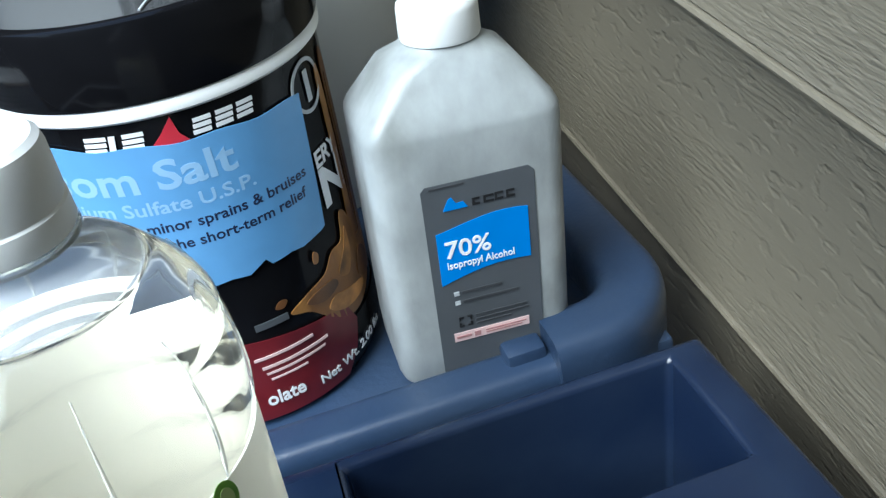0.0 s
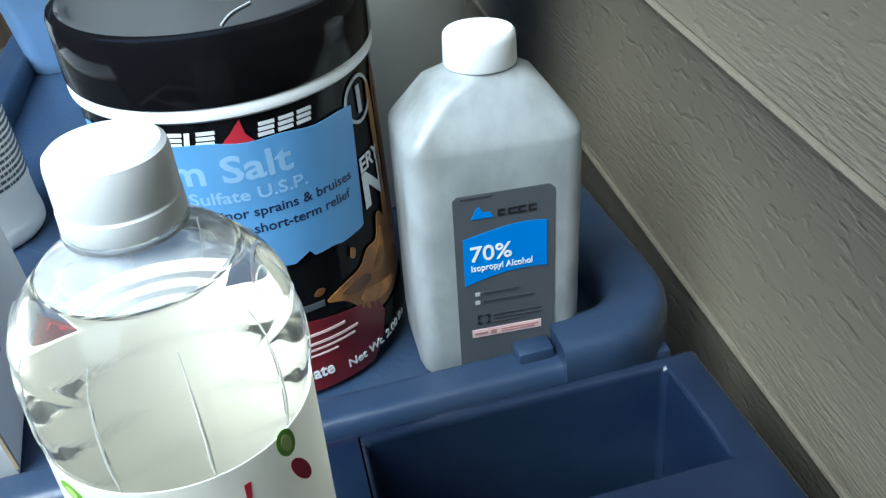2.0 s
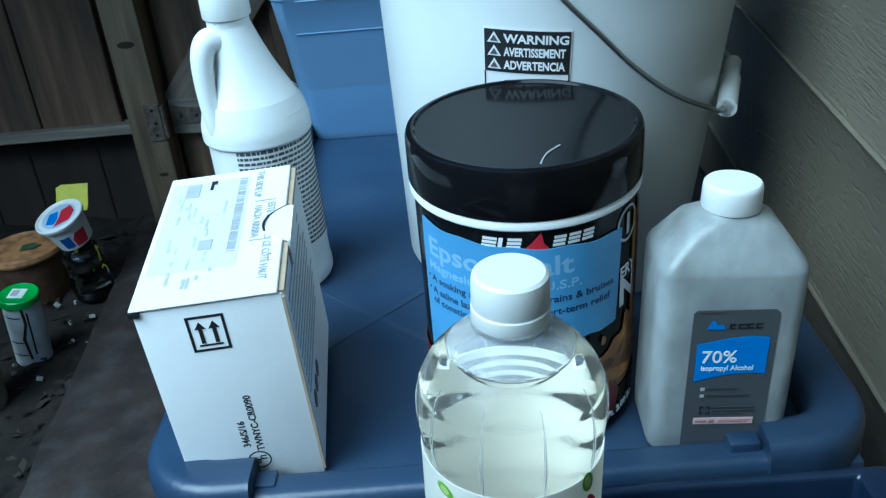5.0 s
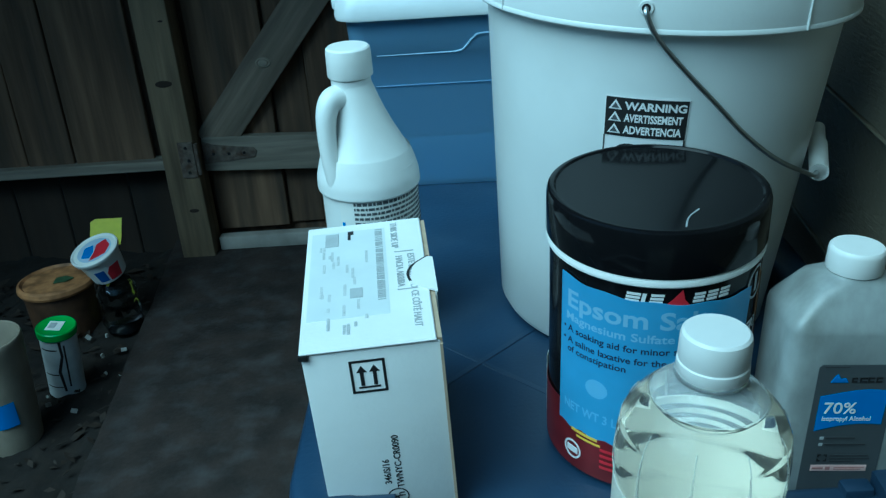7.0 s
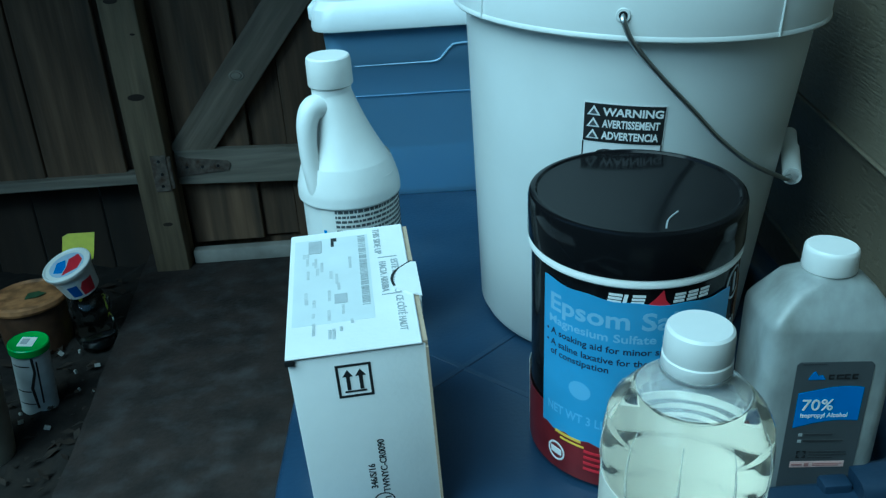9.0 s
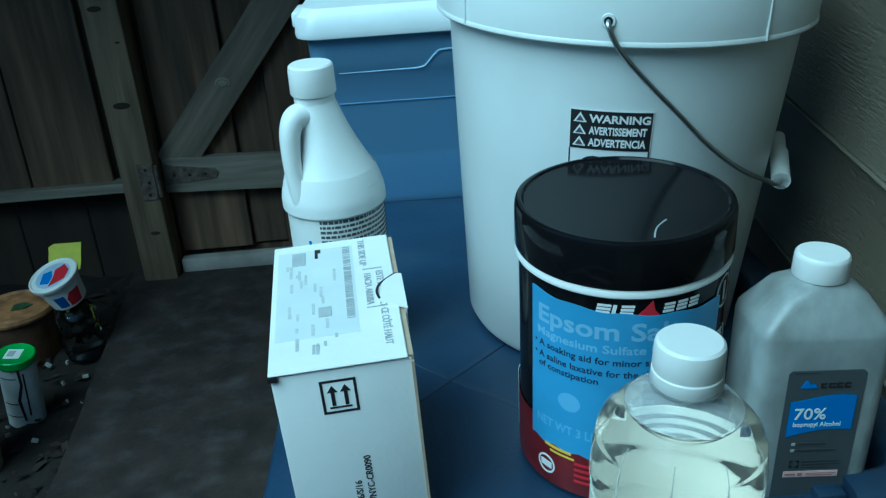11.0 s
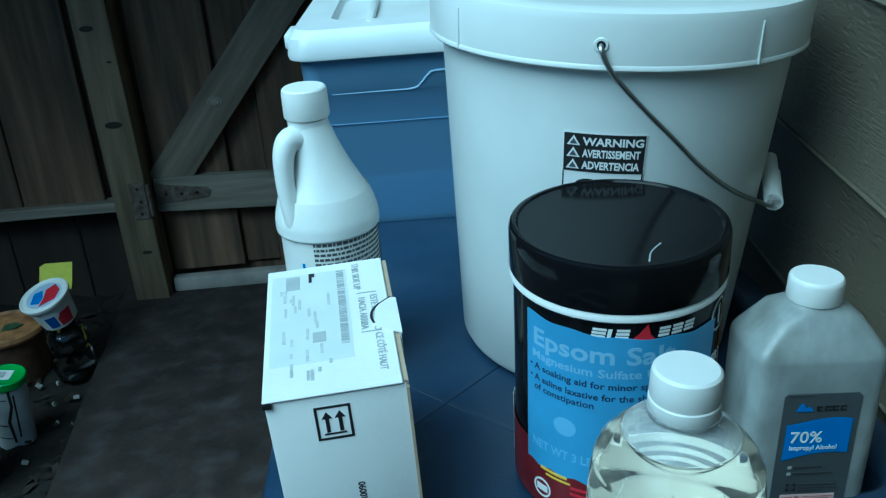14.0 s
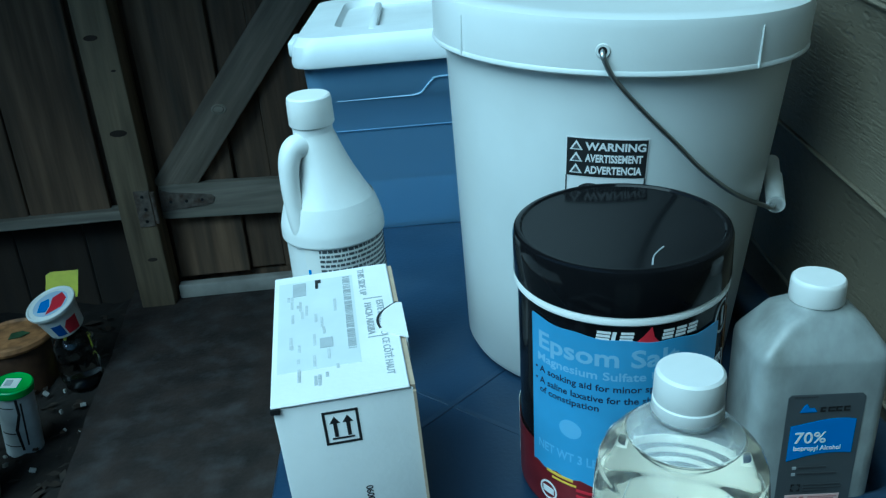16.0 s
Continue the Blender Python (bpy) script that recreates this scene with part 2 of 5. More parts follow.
def rounded(points, steps=6):
    """A smooth profile through (radius, height) pairs (Catmull-Rom)."""
    out = []
    n = len(points)
    for i in range(n - 1):
        p = [Vector(points[min(max(k, 0), n - 1)]) for k in (i - 1, i, i + 1, i + 2)]
        for s in range(steps):
            t = s / steps
            q = 0.5 * (2 * p[1] + (p[2] - p[0]) * t + (2 * p[0] - 5 * p[1] + 4 * p[2] - p[3]) * t * t + (3 * p[1] - p[0] - 3 * p[2] + p[3]) * t ** 3)
            out.append((q.x, q.y))
    out.append(points[-1])
    return out


def tube(points, radius, seg=10, bm=None, caps=True):
    bm = bm or bmesh.new()
    pts = [Vector(p) for p in points]
    rings = []
    side = None
    for i, p in enumerate(pts):
        d = (pts[min(i + 1, len(pts) - 1)] - pts[max(i - 1, 0)]).normalized()
        if side is None:
            side = d.orthogonal().normalized()
        side = (side - d * side.dot(d)).normalized()
        up = d.cross(side)
        r = radius(i / (len(pts) - 1)) if callable(radius) else radius
        rings.append([bm.verts.new(p + r * (math.cos(2 * math.pi * k / seg) * side + math.sin(2 * math.pi * k / seg) * up)) for k in range(seg)])
    for a, b in zip(rings, rings[1:]):
        for k in range(seg):
            bm.faces.new((a[k], a[(k + 1) % seg], b[(k + 1) % seg], b[k]))
    if caps:
        bm.faces.new(rings[0][::-1])
        bm.faces.new(rings[-1])
    return bm


def curve_points(points, steps=8):
    pts = [Vector(p) for p in points]
    out, n = [], len(pts)
    for i in range(n - 1):
        p = [pts[min(max(k, 0), n - 1)] for k in (i - 1, i, i + 1, i + 2)]
        for s in range(steps):
            t = s / steps
            out.append(0.5 * (2 * p[1] + (p[2] - p[0]) * t + (2 * p[0] - 5 * p[1] + 4 * p[2] - p[3]) * t * t + (3 * p[1] - p[0] - 3 * p[2] + p[3]) * t ** 3))
    out.append(pts[-1])
    return out


def letters(text, height, bm=None, x=0.0, y=0.0, width=0.0, bold=0.0, shear=0.0):
    """Flat letters in the plane x, y, starting at x, y, with capitals of that height."""
    cu = bpy.data.curves.new("letters", "FONT")
    cu.body, cu.size, cu.offset, cu.shear, cu.resolution_u = text, height / 0.69, bold * height, shear, 3
    ob = bpy.data.objects.new("letters", cu)
    scene.collection.objects.link(ob)
    bpy.context.view_layer.update()
    me = bpy.data.meshes.new_from_object(ob.evaluated_get(bpy.context.evaluated_depsgraph_get()))
    wide = max(v.co.x for v in me.vertices) - min(v.co.x for v in me.vertices)
    k = width / wide if width else 1.0
    for v in me.vertices:
        v.co = Vector((x + v.co.x * k, y + v.co.y, 0))
    bm = bm or bmesh.new()
    bm.from_mesh(me)
    bpy.data.objects.remove(ob)
    bpy.data.curves.remove(cu)
    bpy.data.meshes.remove(me)
    return bm


def poly(points, bm=None):
    bm = bm or bmesh.new()
    bm.faces.new([bm.verts.new((p[0], p[1], 0)) for p in points])
    return bm


def bar(x0, x1, y0, y1, bm=None):
    return poly([(x0, y0), (x1, y0), (x1, y1), (x0, y1)], bm)


def bars(rows, bm=None):
    bm = bm or bmesh.new()
    for r in rows:
        bar(*r, bm=bm)
    return bm


def disc(x, y, rx, ry, bm=None, turn=0.0, seg=20):
    c, s = math.cos(turn), math.sin(turn)
    return poly([(x + rx * math.cos(a) * c - ry * math.sin(a) * s, y + rx * math.cos(a) * s + ry * math.sin(a) * c) for a in [2 * math.pi * k / seg for k in range(seg)]], bm)


def thick(bm, depth=0.0003):
    """Gives a flat sheet its thickness, upwards."""
    bmesh.ops.recalc_face_normals(bm, faces=bm.faces[:])
    for f in bm.faces:
        if f.normal.z < 0:
            f.normal_flip()
    got = bmesh.ops.extrude_face_region(bm, geom=bm.faces[:])
    for v in [g for g in got["geom"] if isinstance(g, bmesh.types.BMVert)]:
        v.co.z += depth
    return bm


def wrap(bm, radius, lift=0.0003, depth=0.0003, cut=0.004):
    """Bends a flat drawing (x along the girth, y up) round an upright cylinder or cone that faces -y."""
    x0, x1 = min(v.co.x for v in bm.verts), max(v.co.x for v in bm.verts)
    x = x0 + cut
    while x < x1:
        bmesh.ops.bisect_plane(bm, geom=bm.verts[:] + bm.edges[:] + bm.faces[:], plane_co=(x, 0, 0), plane_no=(1, 0, 0))
        x += cut
    thick(bm, depth)
    for v in bm.verts:
        base = radius(v.co.y) if callable(radius) else radius
        a, r = v.co.x / (radius(0) if callable(radius) else radius), base + lift + v.co.z
        v.co = Vector((r * math.sin(a), -r * math.cos(a), v.co.y))
    return bm


def stand(bm, m, depth=0.0003):
    """Sets a flat drawing upright or where m says (x right, y up, z out)."""
    thick(bm, depth)
    bmesh.ops.transform(bm, matrix=m, verts=bm.verts[:])
    return bm


# ---- setting ----
def ground():
    bm = bmesh.new()
    n = 60
    xs = [-1.9 + 0.9 * k / n for k in range(n + 1)]
    xs = [-400, -40, -8, -4, -2.4] + xs + [-0.6, 0.4, 4, 40, 400]
    ys = [-400, -40, -8, -2, 0.2] + [0.6 + 1.7 * k / n for k in range(n + 1)] + [2.6, 4, 8, 40, 400]
    grid = [[bm.verts.new((x, y, -0.035 + (0.022 * noise.noise((x * 9, y * 9, 0)) + 0.01 * noise.noise((x * 30, y * 30, 3)) if -1.9 <= x <= -1.0 and 0.6 <= y <= 2.3 else -0.01))) for x in xs] for y in ys]
    for a, b in zip(grid, grid[1:]):
        for i in range(len(xs) - 1):
            bm.faces.new((a[i], a[i + 1], b[i + 1], b[i]))
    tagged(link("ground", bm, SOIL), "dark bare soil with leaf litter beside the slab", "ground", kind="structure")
    slab = bmesh.new()
    left = [(-1.05 - 0.0985 * y + 0.008 * noise.noise((y * 7, 0, 1)), y) for y in [-1.6 + 0.06 * k for k in range(62)]]
    pts = left + [(0.05, left[-1][1]), (0.05, left[0][1])]
    slab.faces.new([slab.verts.new((x, y, 0)) for x, y in pts][::-1])
    got = bmesh.ops.extrude_face_region(slab, geom=slab.faces[:])
    for v in [g for g in got["geom"] if isinstance(g, bmesh.types.BMVert)]:
        v.co.z -= 0.12
    bmesh.ops.recalc_face_normals(slab, faces=slab.faces[:])
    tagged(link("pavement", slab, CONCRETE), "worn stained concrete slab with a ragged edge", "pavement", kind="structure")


ground()


def house_wall():
    """Lap siding, its courses running slightly downhill towards the camera."""
    wall = tagged(link("wall_east", block(0.012, 0.16, -2.4, 2.02, -0.1, 3.0), SIDING), "olive-grey painted house wall of horizontal siding", "wall", kind="structure")
    prof = [(0.012, 0.0), (-0.001, 0.0), (0.0, 0.004), (0.001, 0.1395), (0.0, 0.1412), (-0.0026, 0.1424), (-0.0032, 0.144), (-0.0024, 0.1456), (0.003, 0.1462), (0.012, 0.1462)]
    me = None
    for k in range(-3, 13):
        if me is None:
            bm = bmesh.new()
            ends = [[bm.verts.new((x, y, z)) for x, z in prof] for y in (-2.6, 2.1)]
            for i in range(len(prof)):
                j = (i + 1) % len(prof)
                bm.faces.new((ends[0][i], ends[0][j], ends[1][j], ends[1][i]))
            bm.faces.new(ends[0][::-1]), bm.faces.new(ends[1])
            bmesh.ops.recalc_face_normals(bm, faces=bm.faces[:])
            board = link("siding_board", bm, SIDING, wall)
            me = board.data
        else:
            board = new("siding_board", me)
            board.parent = wall
        board.matrix_local = pose(0.0, 0, 0.6845 - 0.148 + 0.148 * k + 0.002, 6.0, 0, 0)
    return wall


def fence():
    """A board fence with a gate: post, rails and a diagonal brace."""
    y = 1.985
    f = thing("wooden_fence", "weathered brown board fence with a braced gate", "fence", pose(0, y, 0))
    random.seed(4)
    x = -1.252
    for w in (0.238, 0.142, 0.2, 0.155, 0.22, 0.15, 0.19, 0.24, 0.16, 0.23):
        part("board", block(x - w + 0.005, x, 0.028 + random.uniform(0, 0.012), 0.05, 0.275, 1.6, 0.002, 1), FENCE_WOOD, f)
        x -= w
    part("backing_board", block(-3.2, -1.2, 0.062, 0.075, 0.27, 1.6), FENCE_WOOD, f)
    # Kickboards set back under the rail, with its shade painted into their colour.
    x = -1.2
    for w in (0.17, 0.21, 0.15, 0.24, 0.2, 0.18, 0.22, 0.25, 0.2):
        part("kickboard", block(x - w + 0.004, x, 0.085, 0.105, -0.06, 0.30, 0.003, 1), SHADE_SCAR_WOOD, f)
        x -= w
    part("bottom_rail", block(-3.2, -1.2, 0.0, 0.06, 0.258, 0.288, 0.003, 1), RAIL_WOOD, f)
    bm = block(-1.197, -1.098, -0.06, 0.035, -0.1, 1.6, 0.006, 2)
    bmesh.ops.transform(bm, matrix=pose(0, 0, 0, 0, -0.4, 0), verts=bm.verts[:])
    part("post", bm, POST_WOOD, f, "pale weathered square post")
    part("backing_board", block(-1.2, 0.0, 0.072, 0.085, -0.05, 1.6), FENCE_WOOD, f)
    x = -1.092
    for k, w in enumerate((0.215, 0.105, 0.15, 0.11, 0.145, 0.12, 0.15, 0.1)):
        back = 0.022 if k % 2 else 0.0
        part("board", block(x, min(x + w - 0.004, 0.0), 0.036 + back, 0.055 + back, 0.045, 1.6, 0.002, 1), FENCE_WOOD, f)
        x += w
    for z, label in ((0.352, "grey weathered lower gate rail"), (1.54, "")):
        bm = block(0.0, 1.10, 0.0, 0.035, -0.104, 0.0, 0.004, 2)
        bmesh.ops.transform(bm, matrix=pose(-1.095, 0, z, 0, 2.3, 0), verts=bm.verts[:])
        part("gate_rail", bm, RAIL_WOOD, f, label)
    brace = block(-0.07, 0.95, -0.048, 0.060, -0.016, 0.016, 0.003, 2)
    brace = part("brace", brace, BRACE_WOOD, f, "diagonal brace with a pale knot")
    brace.matrix_local = pose(-1.018, 0.021, 0.375, 90, 0, 0) @ pose(0, 0, 0, 0, 0, 50.5)
    for x, z, w in ((-1.165, 0.79, 0.016), (-1.125, 0.70, 0.006), (-1.15, 0.53, 0.02), (-1.135, 0.15, 0.012)):
        scar = lathe([(0, 0.0006), (w * 0.4, 0.0006), (w * 0.8, 0.0)], 14)
        bmesh.ops.transform(scar, matrix=pose(x, -0.061, z, 90, 0, 0) @ Matrix.Diagonal((1.5, 0.6, 1, 1)), verts=scar.verts[:])
        part("scar", scar, SHADE_SCAR_WOOD, f)
    knot = lathe([(0, 0.003), (0.009, 0.0035), (0.012, 0.0), (0.015, 0.003), (0.018, 0.0)], 16)
    bmesh.ops.transform(knot, matrix=pose(-0.881, 0.0045, 0.556, 90, 0, 0) @ Matrix.Diagonal((1.25, 0.85, 1, 1)), verts=knot.verts[:])
    part("knot", knot, RAIL_WOOD, f)
    hinge = thing("gate_hinge", "rusty grey strap hinge screwed to post and gate rail", "hinge", pose(-1.095, y, 0.305))
    strap = poly([(0.0, -0.034), (0.0, 0.036), (0.03, 0.024), (0.15, 0.008), (0.158, -0.002), (0.15, -0.02), (0.03, -0.03)])
    part("strap", stand(strap, pose(0, -0.0005, 0, 90, 0, 0), 0.003), HINGE, hinge)
    part("plate", block(-0.052, -0.008, -0.0645, -0.061, -0.052, 0.056, 0.001, 1), HINGE, hinge)
    part("barrel", tube([(-0.002, -0.058, -0.045), (-0.002, -0.058, 0.048)], 0.006), HINGE, hinge)
    for x, depth, z in ((0.03, -0.0035, -0.004), (0.075, -0.0035, -0.006), (0.12, -0.0035, -0.006), (-0.03, -0.0645, 0.038), (-0.026, -0.0645, 0.0), (-0.03, -0.0645, -0.036)):
        screw = lathe([(0, 0.002), (0.004, 0.002), (0.005, 0)], 10)
        bmesh.ops.transform(screw, matrix=pose(x, depth, z, 90, 0, 0), verts=screw.verts[:])
        part("screw", screw, BLACK_MATTE, hinge)
    tagged(link("threshold", block(-1.09, 0.0, 1.962, 2.0, 0.0, 0.042, 0.004, 2), PALE_WOOD), "pale weathered board lying along the gate foot", "board", kind="structure")


house_wall()
fence()


def light_blockers():
    """The yard's other sides, unseen and added to block light: walls, overhead slab, overhang."""
    # Two unseen walls, added to limit how much low sky reaches the yard.
    tagged(link("wall_south", block(-3.4, 0.2, -2.55, -2.4, -0.1, 1.9), SIDING), "unseen plain wall added to cut sky light from the south", "wall", kind="structure")
    tagged(link("wall_west", block(-3.3, -3.2, -2.4, -0.6, -0.1, 1.6), FENCE_WOOD), "unseen plain wall added to cut sky light from the west", "wall", kind="structure")
    # Taller unseen stretch, added so that the back fence stays dark.
    tagged(link("wall_shed", block(-3.34, -3.2, -0.6, 2.05, -0.1, 2.8), FENCE_WOOD), "unseen tall wall added to keep low light off the fence", "wall", kind="structure")
    # Overhead slab out of view, added to hold sky light off gate and pavement.
    tagged(link("ceiling", block(-3.2, 0.2, 0.75, 2.6, 1.82, 1.9), FENCE_WOOD), "unseen slab added overhead to shade the gate and pavement", "ceiling", kind="structure")
    # Added block behind the camera, standing in for its operator's shade.
    tagged(link("wall_corner", block(-0.53, 0.012, -1.1, -0.7, -0.1, 2.3, 0.004), SIDING), "unseen block added to shade the goods nearest the camera", "wall", kind="structure")
    # Overhang above view, added to dim the wall and the goods beside it.
    tagged(link("eave", block(-0.2, 0.2, -0.68, 0.74, 1.8, 1.88), SIDING), "unseen overhang added to shade the house wall side", "eave", kind="structure")


light_blockers()


# ---- cart ----
def rim_section(points, width, top, bottom):
    """A rounded ledge that follows a line of points (x, y)."""
    bm = bmesh.new()
    prof = [(-0.5, bottom), (-0.5, top - 0.014), (-0.475, top - 0.0075), (-0.42, top - 0.003), (-0.32, top - 0.0006), (-0.2, top), (0.2, top), (0.32, top - 0.0006), (0.42, top - 0.003), (0.475, top - 0.0075), (0.5, top - 0.014), (0.5, bottom)]
    rings = []
    pts = [Vector((*p, 0)) for p in points]
    for i, p in enumerate(pts):
        a = (p - pts[i - 1]).normalized() if i else (pts[1] - p).normalized()
        b = (pts[i + 1] - p).normalized() if i + 1 < len(pts) else a
        d = (a + b).normalized()
        side = Vector((d.y, -d.x, 0)) * (width / max(0.5, a.dot(d)))
        rings.append([bm.verts.new((p + side * u) + Vector((0, 0, z))) for u, z in prof])
    for a, b in zip(rings, rings[1:]):
        for k in range(len(prof)):
            j = (k + 1) % len(prof)
            bm.faces.new((a[k], b[k], b[j], a[j]))
    bm.faces.new(rings[0]), bm.faces.new(rings[-1][::-1])
    bmesh.ops.recalc_face_normals(bm, faces=bm.faces[:])
    return bm


def arc(cx, cy, r, a0, a1, n=8):
    return [(cx + r * math.cos(radians(a0 + (a1 - a0) * k / n)), cy + r * math.sin(radians(a0 + (a1 - a0) * k / n))) for k in range(n + 1)]


def plate_with_bins(x0, x1, y0, y1, top, bottom, bins, bevel=0.004):
    """A moulded panel with sunken compartments (x0, x1, y0, y1, depth)."""
    xs = sorted({x0, x1, *[b[0] for b in bins], *[b[1] for b in bins]})
    ys = sorted({y0, y1, *[b[2] for b in bins], *[b[3] for b in bins]})
    bm = bmesh.new()
    grid = {(x, y): bm.verts.new((x, y, top)) for x in xs for y in ys}
    for xa, xb in zip(xs, xs[1:]):
        for ya, yb in zip(ys, ys[1:]):
            if not any(b[0] <= xa and xb <= b[1] and b[2] <= ya and yb <= b[3] for b in bins):
                bm.faces.new([grid[p] for p in ((xa, ya), (xb, ya), (xb, yb), (xa, yb))])
    for v in [v for v in bm.verts if not v.link_faces]:
        bm.verts.remove(v)
    bmesh.ops.dissolve_limit(bm, angle_limit=0.01, verts=bm.verts[:], edges=bm.edges[:])
    bm.verts.ensure_lookup_table()
    rims = {e for e in bm.edges if e.is_boundary}
    got = bmesh.ops.extrude_edge_only(bm, edges=list(rims))
    low = [g for g in got["geom"] if isinstance(g, bmesh.types.BMVert)]
    for v in low:
        depth = top - bottom
        for b in bins:
            if b[0] - 1e-5 <= v.co.x <= b[1] + 1e-5 and b[2] - 1e-5 <= v.co.y <= b[3] + 1e-5:
                depth = b[4]
                cx, cy = (b[0] + b[1]) / 2, (b[2] + b[3]) / 2
                v.co.x += 0.006 * (1 if v.co.x < cx else -1)
                v.co.y += 0.006 * (1 if v.co.y < cy else -1)
        v.co.z = top - depth
    bmesh.ops.holes_fill(bm, edges=[e for e in bm.edges if e.is_boundary], sides=0)
    bmesh.ops.recalc_face_normals(bm, faces=bm.faces[:])
    sharp = [e for e in bm.edges if len(e.link_faces) == 2 and e.calc_face_angle(0) > 0.6]
    bmesh.ops.bevel(bm, geom=sharp, offset=bevel, segments=3, affect="EDGES", profile=0.5)
    return bm


X0, X1, YF, YB = -0.483, -0.031, -0.062, 1.02


def cart():
    c = thing("utility_cart", "slate-blue moulded plastic utility cart with tool tray and raised rim", "cart", pose(0, 0, 0))
    part("shelf", block(X0 + 0.012, X1 - 0.012, YF + 0.012, YB - 0.012, 0.655, 0.70, 0.003), CART_LIT_WORN, c, "flat scuffed blue shelf with raised ribs, sheen put into its lighter colour")
    mid = 0.018
    r = 0.036
    xa, xb, ya, yb = X0 + mid, X1 - mid, YF + 0.0175, YB - mid
    right = [(-0.104, ya)] + arc(xb - r, ya + r, r, -90, 0) + arc(xb - r, yb - r, r, 0, 90) + arc(xa + r, yb - r, r, 90, 180) + arc(xa + r, ya + r, r, 180, 270) + [(-0.408, ya)]
    part("rim", rim_section(right, 0.034, 0.7245, 0.655), CART_LIT_WORN, c, "thick rounded raised rim")
    part("front_lip", rim_section([(-0.41, ya - 0.001), (-0.098, ya - 0.001)], 0.027, 0.7125, 0.655), CART_LIT_WORN, c)
    part("latch", block(-0.124, -0.105, ya - 0.004, ya + 0.01, 0.69, 0.7185, 0.0025), CART_LIT_WORN, c)
    part("latch", block(-0.412, -0.395, ya - 0.004, ya + 0.01, 0.69, 0.7145, 0.0015), CART_LIT_WORN, c)
    bins = [(-0.2055, -0.06, -0.137, -0.076, 0.13), (-0.46, -0.314, -0.137, -0.078, 0.055), (-0.208, -0.152, -0.24, -0.148, 0.05), (-0.307, -0.2225, -0.24, -0.116, 0.034), (-0.46, -0.317, -0.24, -0.15, 0.05), (-0.14, -0.06, -0.24, -0.165, 0.006)]
    tray = plate_with_bins(X0 + 0.004, X1 - 0.011, -0.268, -0.0685, 0.715, 0.57, bins, 0.0033)
    part("tool_tray", tray, CART_BLUE, c, "glossy blue tray with deep rectangular compartments")
    for x in (X0 + 0.045, X1 - 0.045):
        for y in (YF + 0.05, YB - 0.05):
            part("leg", block(x - 0.025, x + 0.025, y - 0.025, y + 0.025, 0.09, 0.66, 0.006), CART_BLUE, c)
            w = lathe([(0, -0.012), (0.04, -0.012), (0.045, -0.008), (0.045, 0.008), (0.04, 0.012), (0, 0.012)], 24)
            bmesh.ops.transform(w, matrix=pose(x, y, 0.046, 0, 90, 0), verts=w.verts[:])
            part("caster", w, BLACK_MATTE, c)
    part("lower_shelf", block(X0 + 0.01, X1 - 0.01, YF, YB, 0.17, 0.21, 0.006), CART_BLUE, c)
    for s in (1, -1):
        rib = block(-0.16, 0.16, -0.003, 0.003, 0.699, 0.7008 + 0.0003 * s, 0.0006, 1)
        bmesh.ops.transform(rib, matrix=pose(-0.345, 0.155, 0, 0, 0, 45 * s), verts=rib.verts[:])
        part("rib", rib, CART_LIT_WORN, c)


cart()


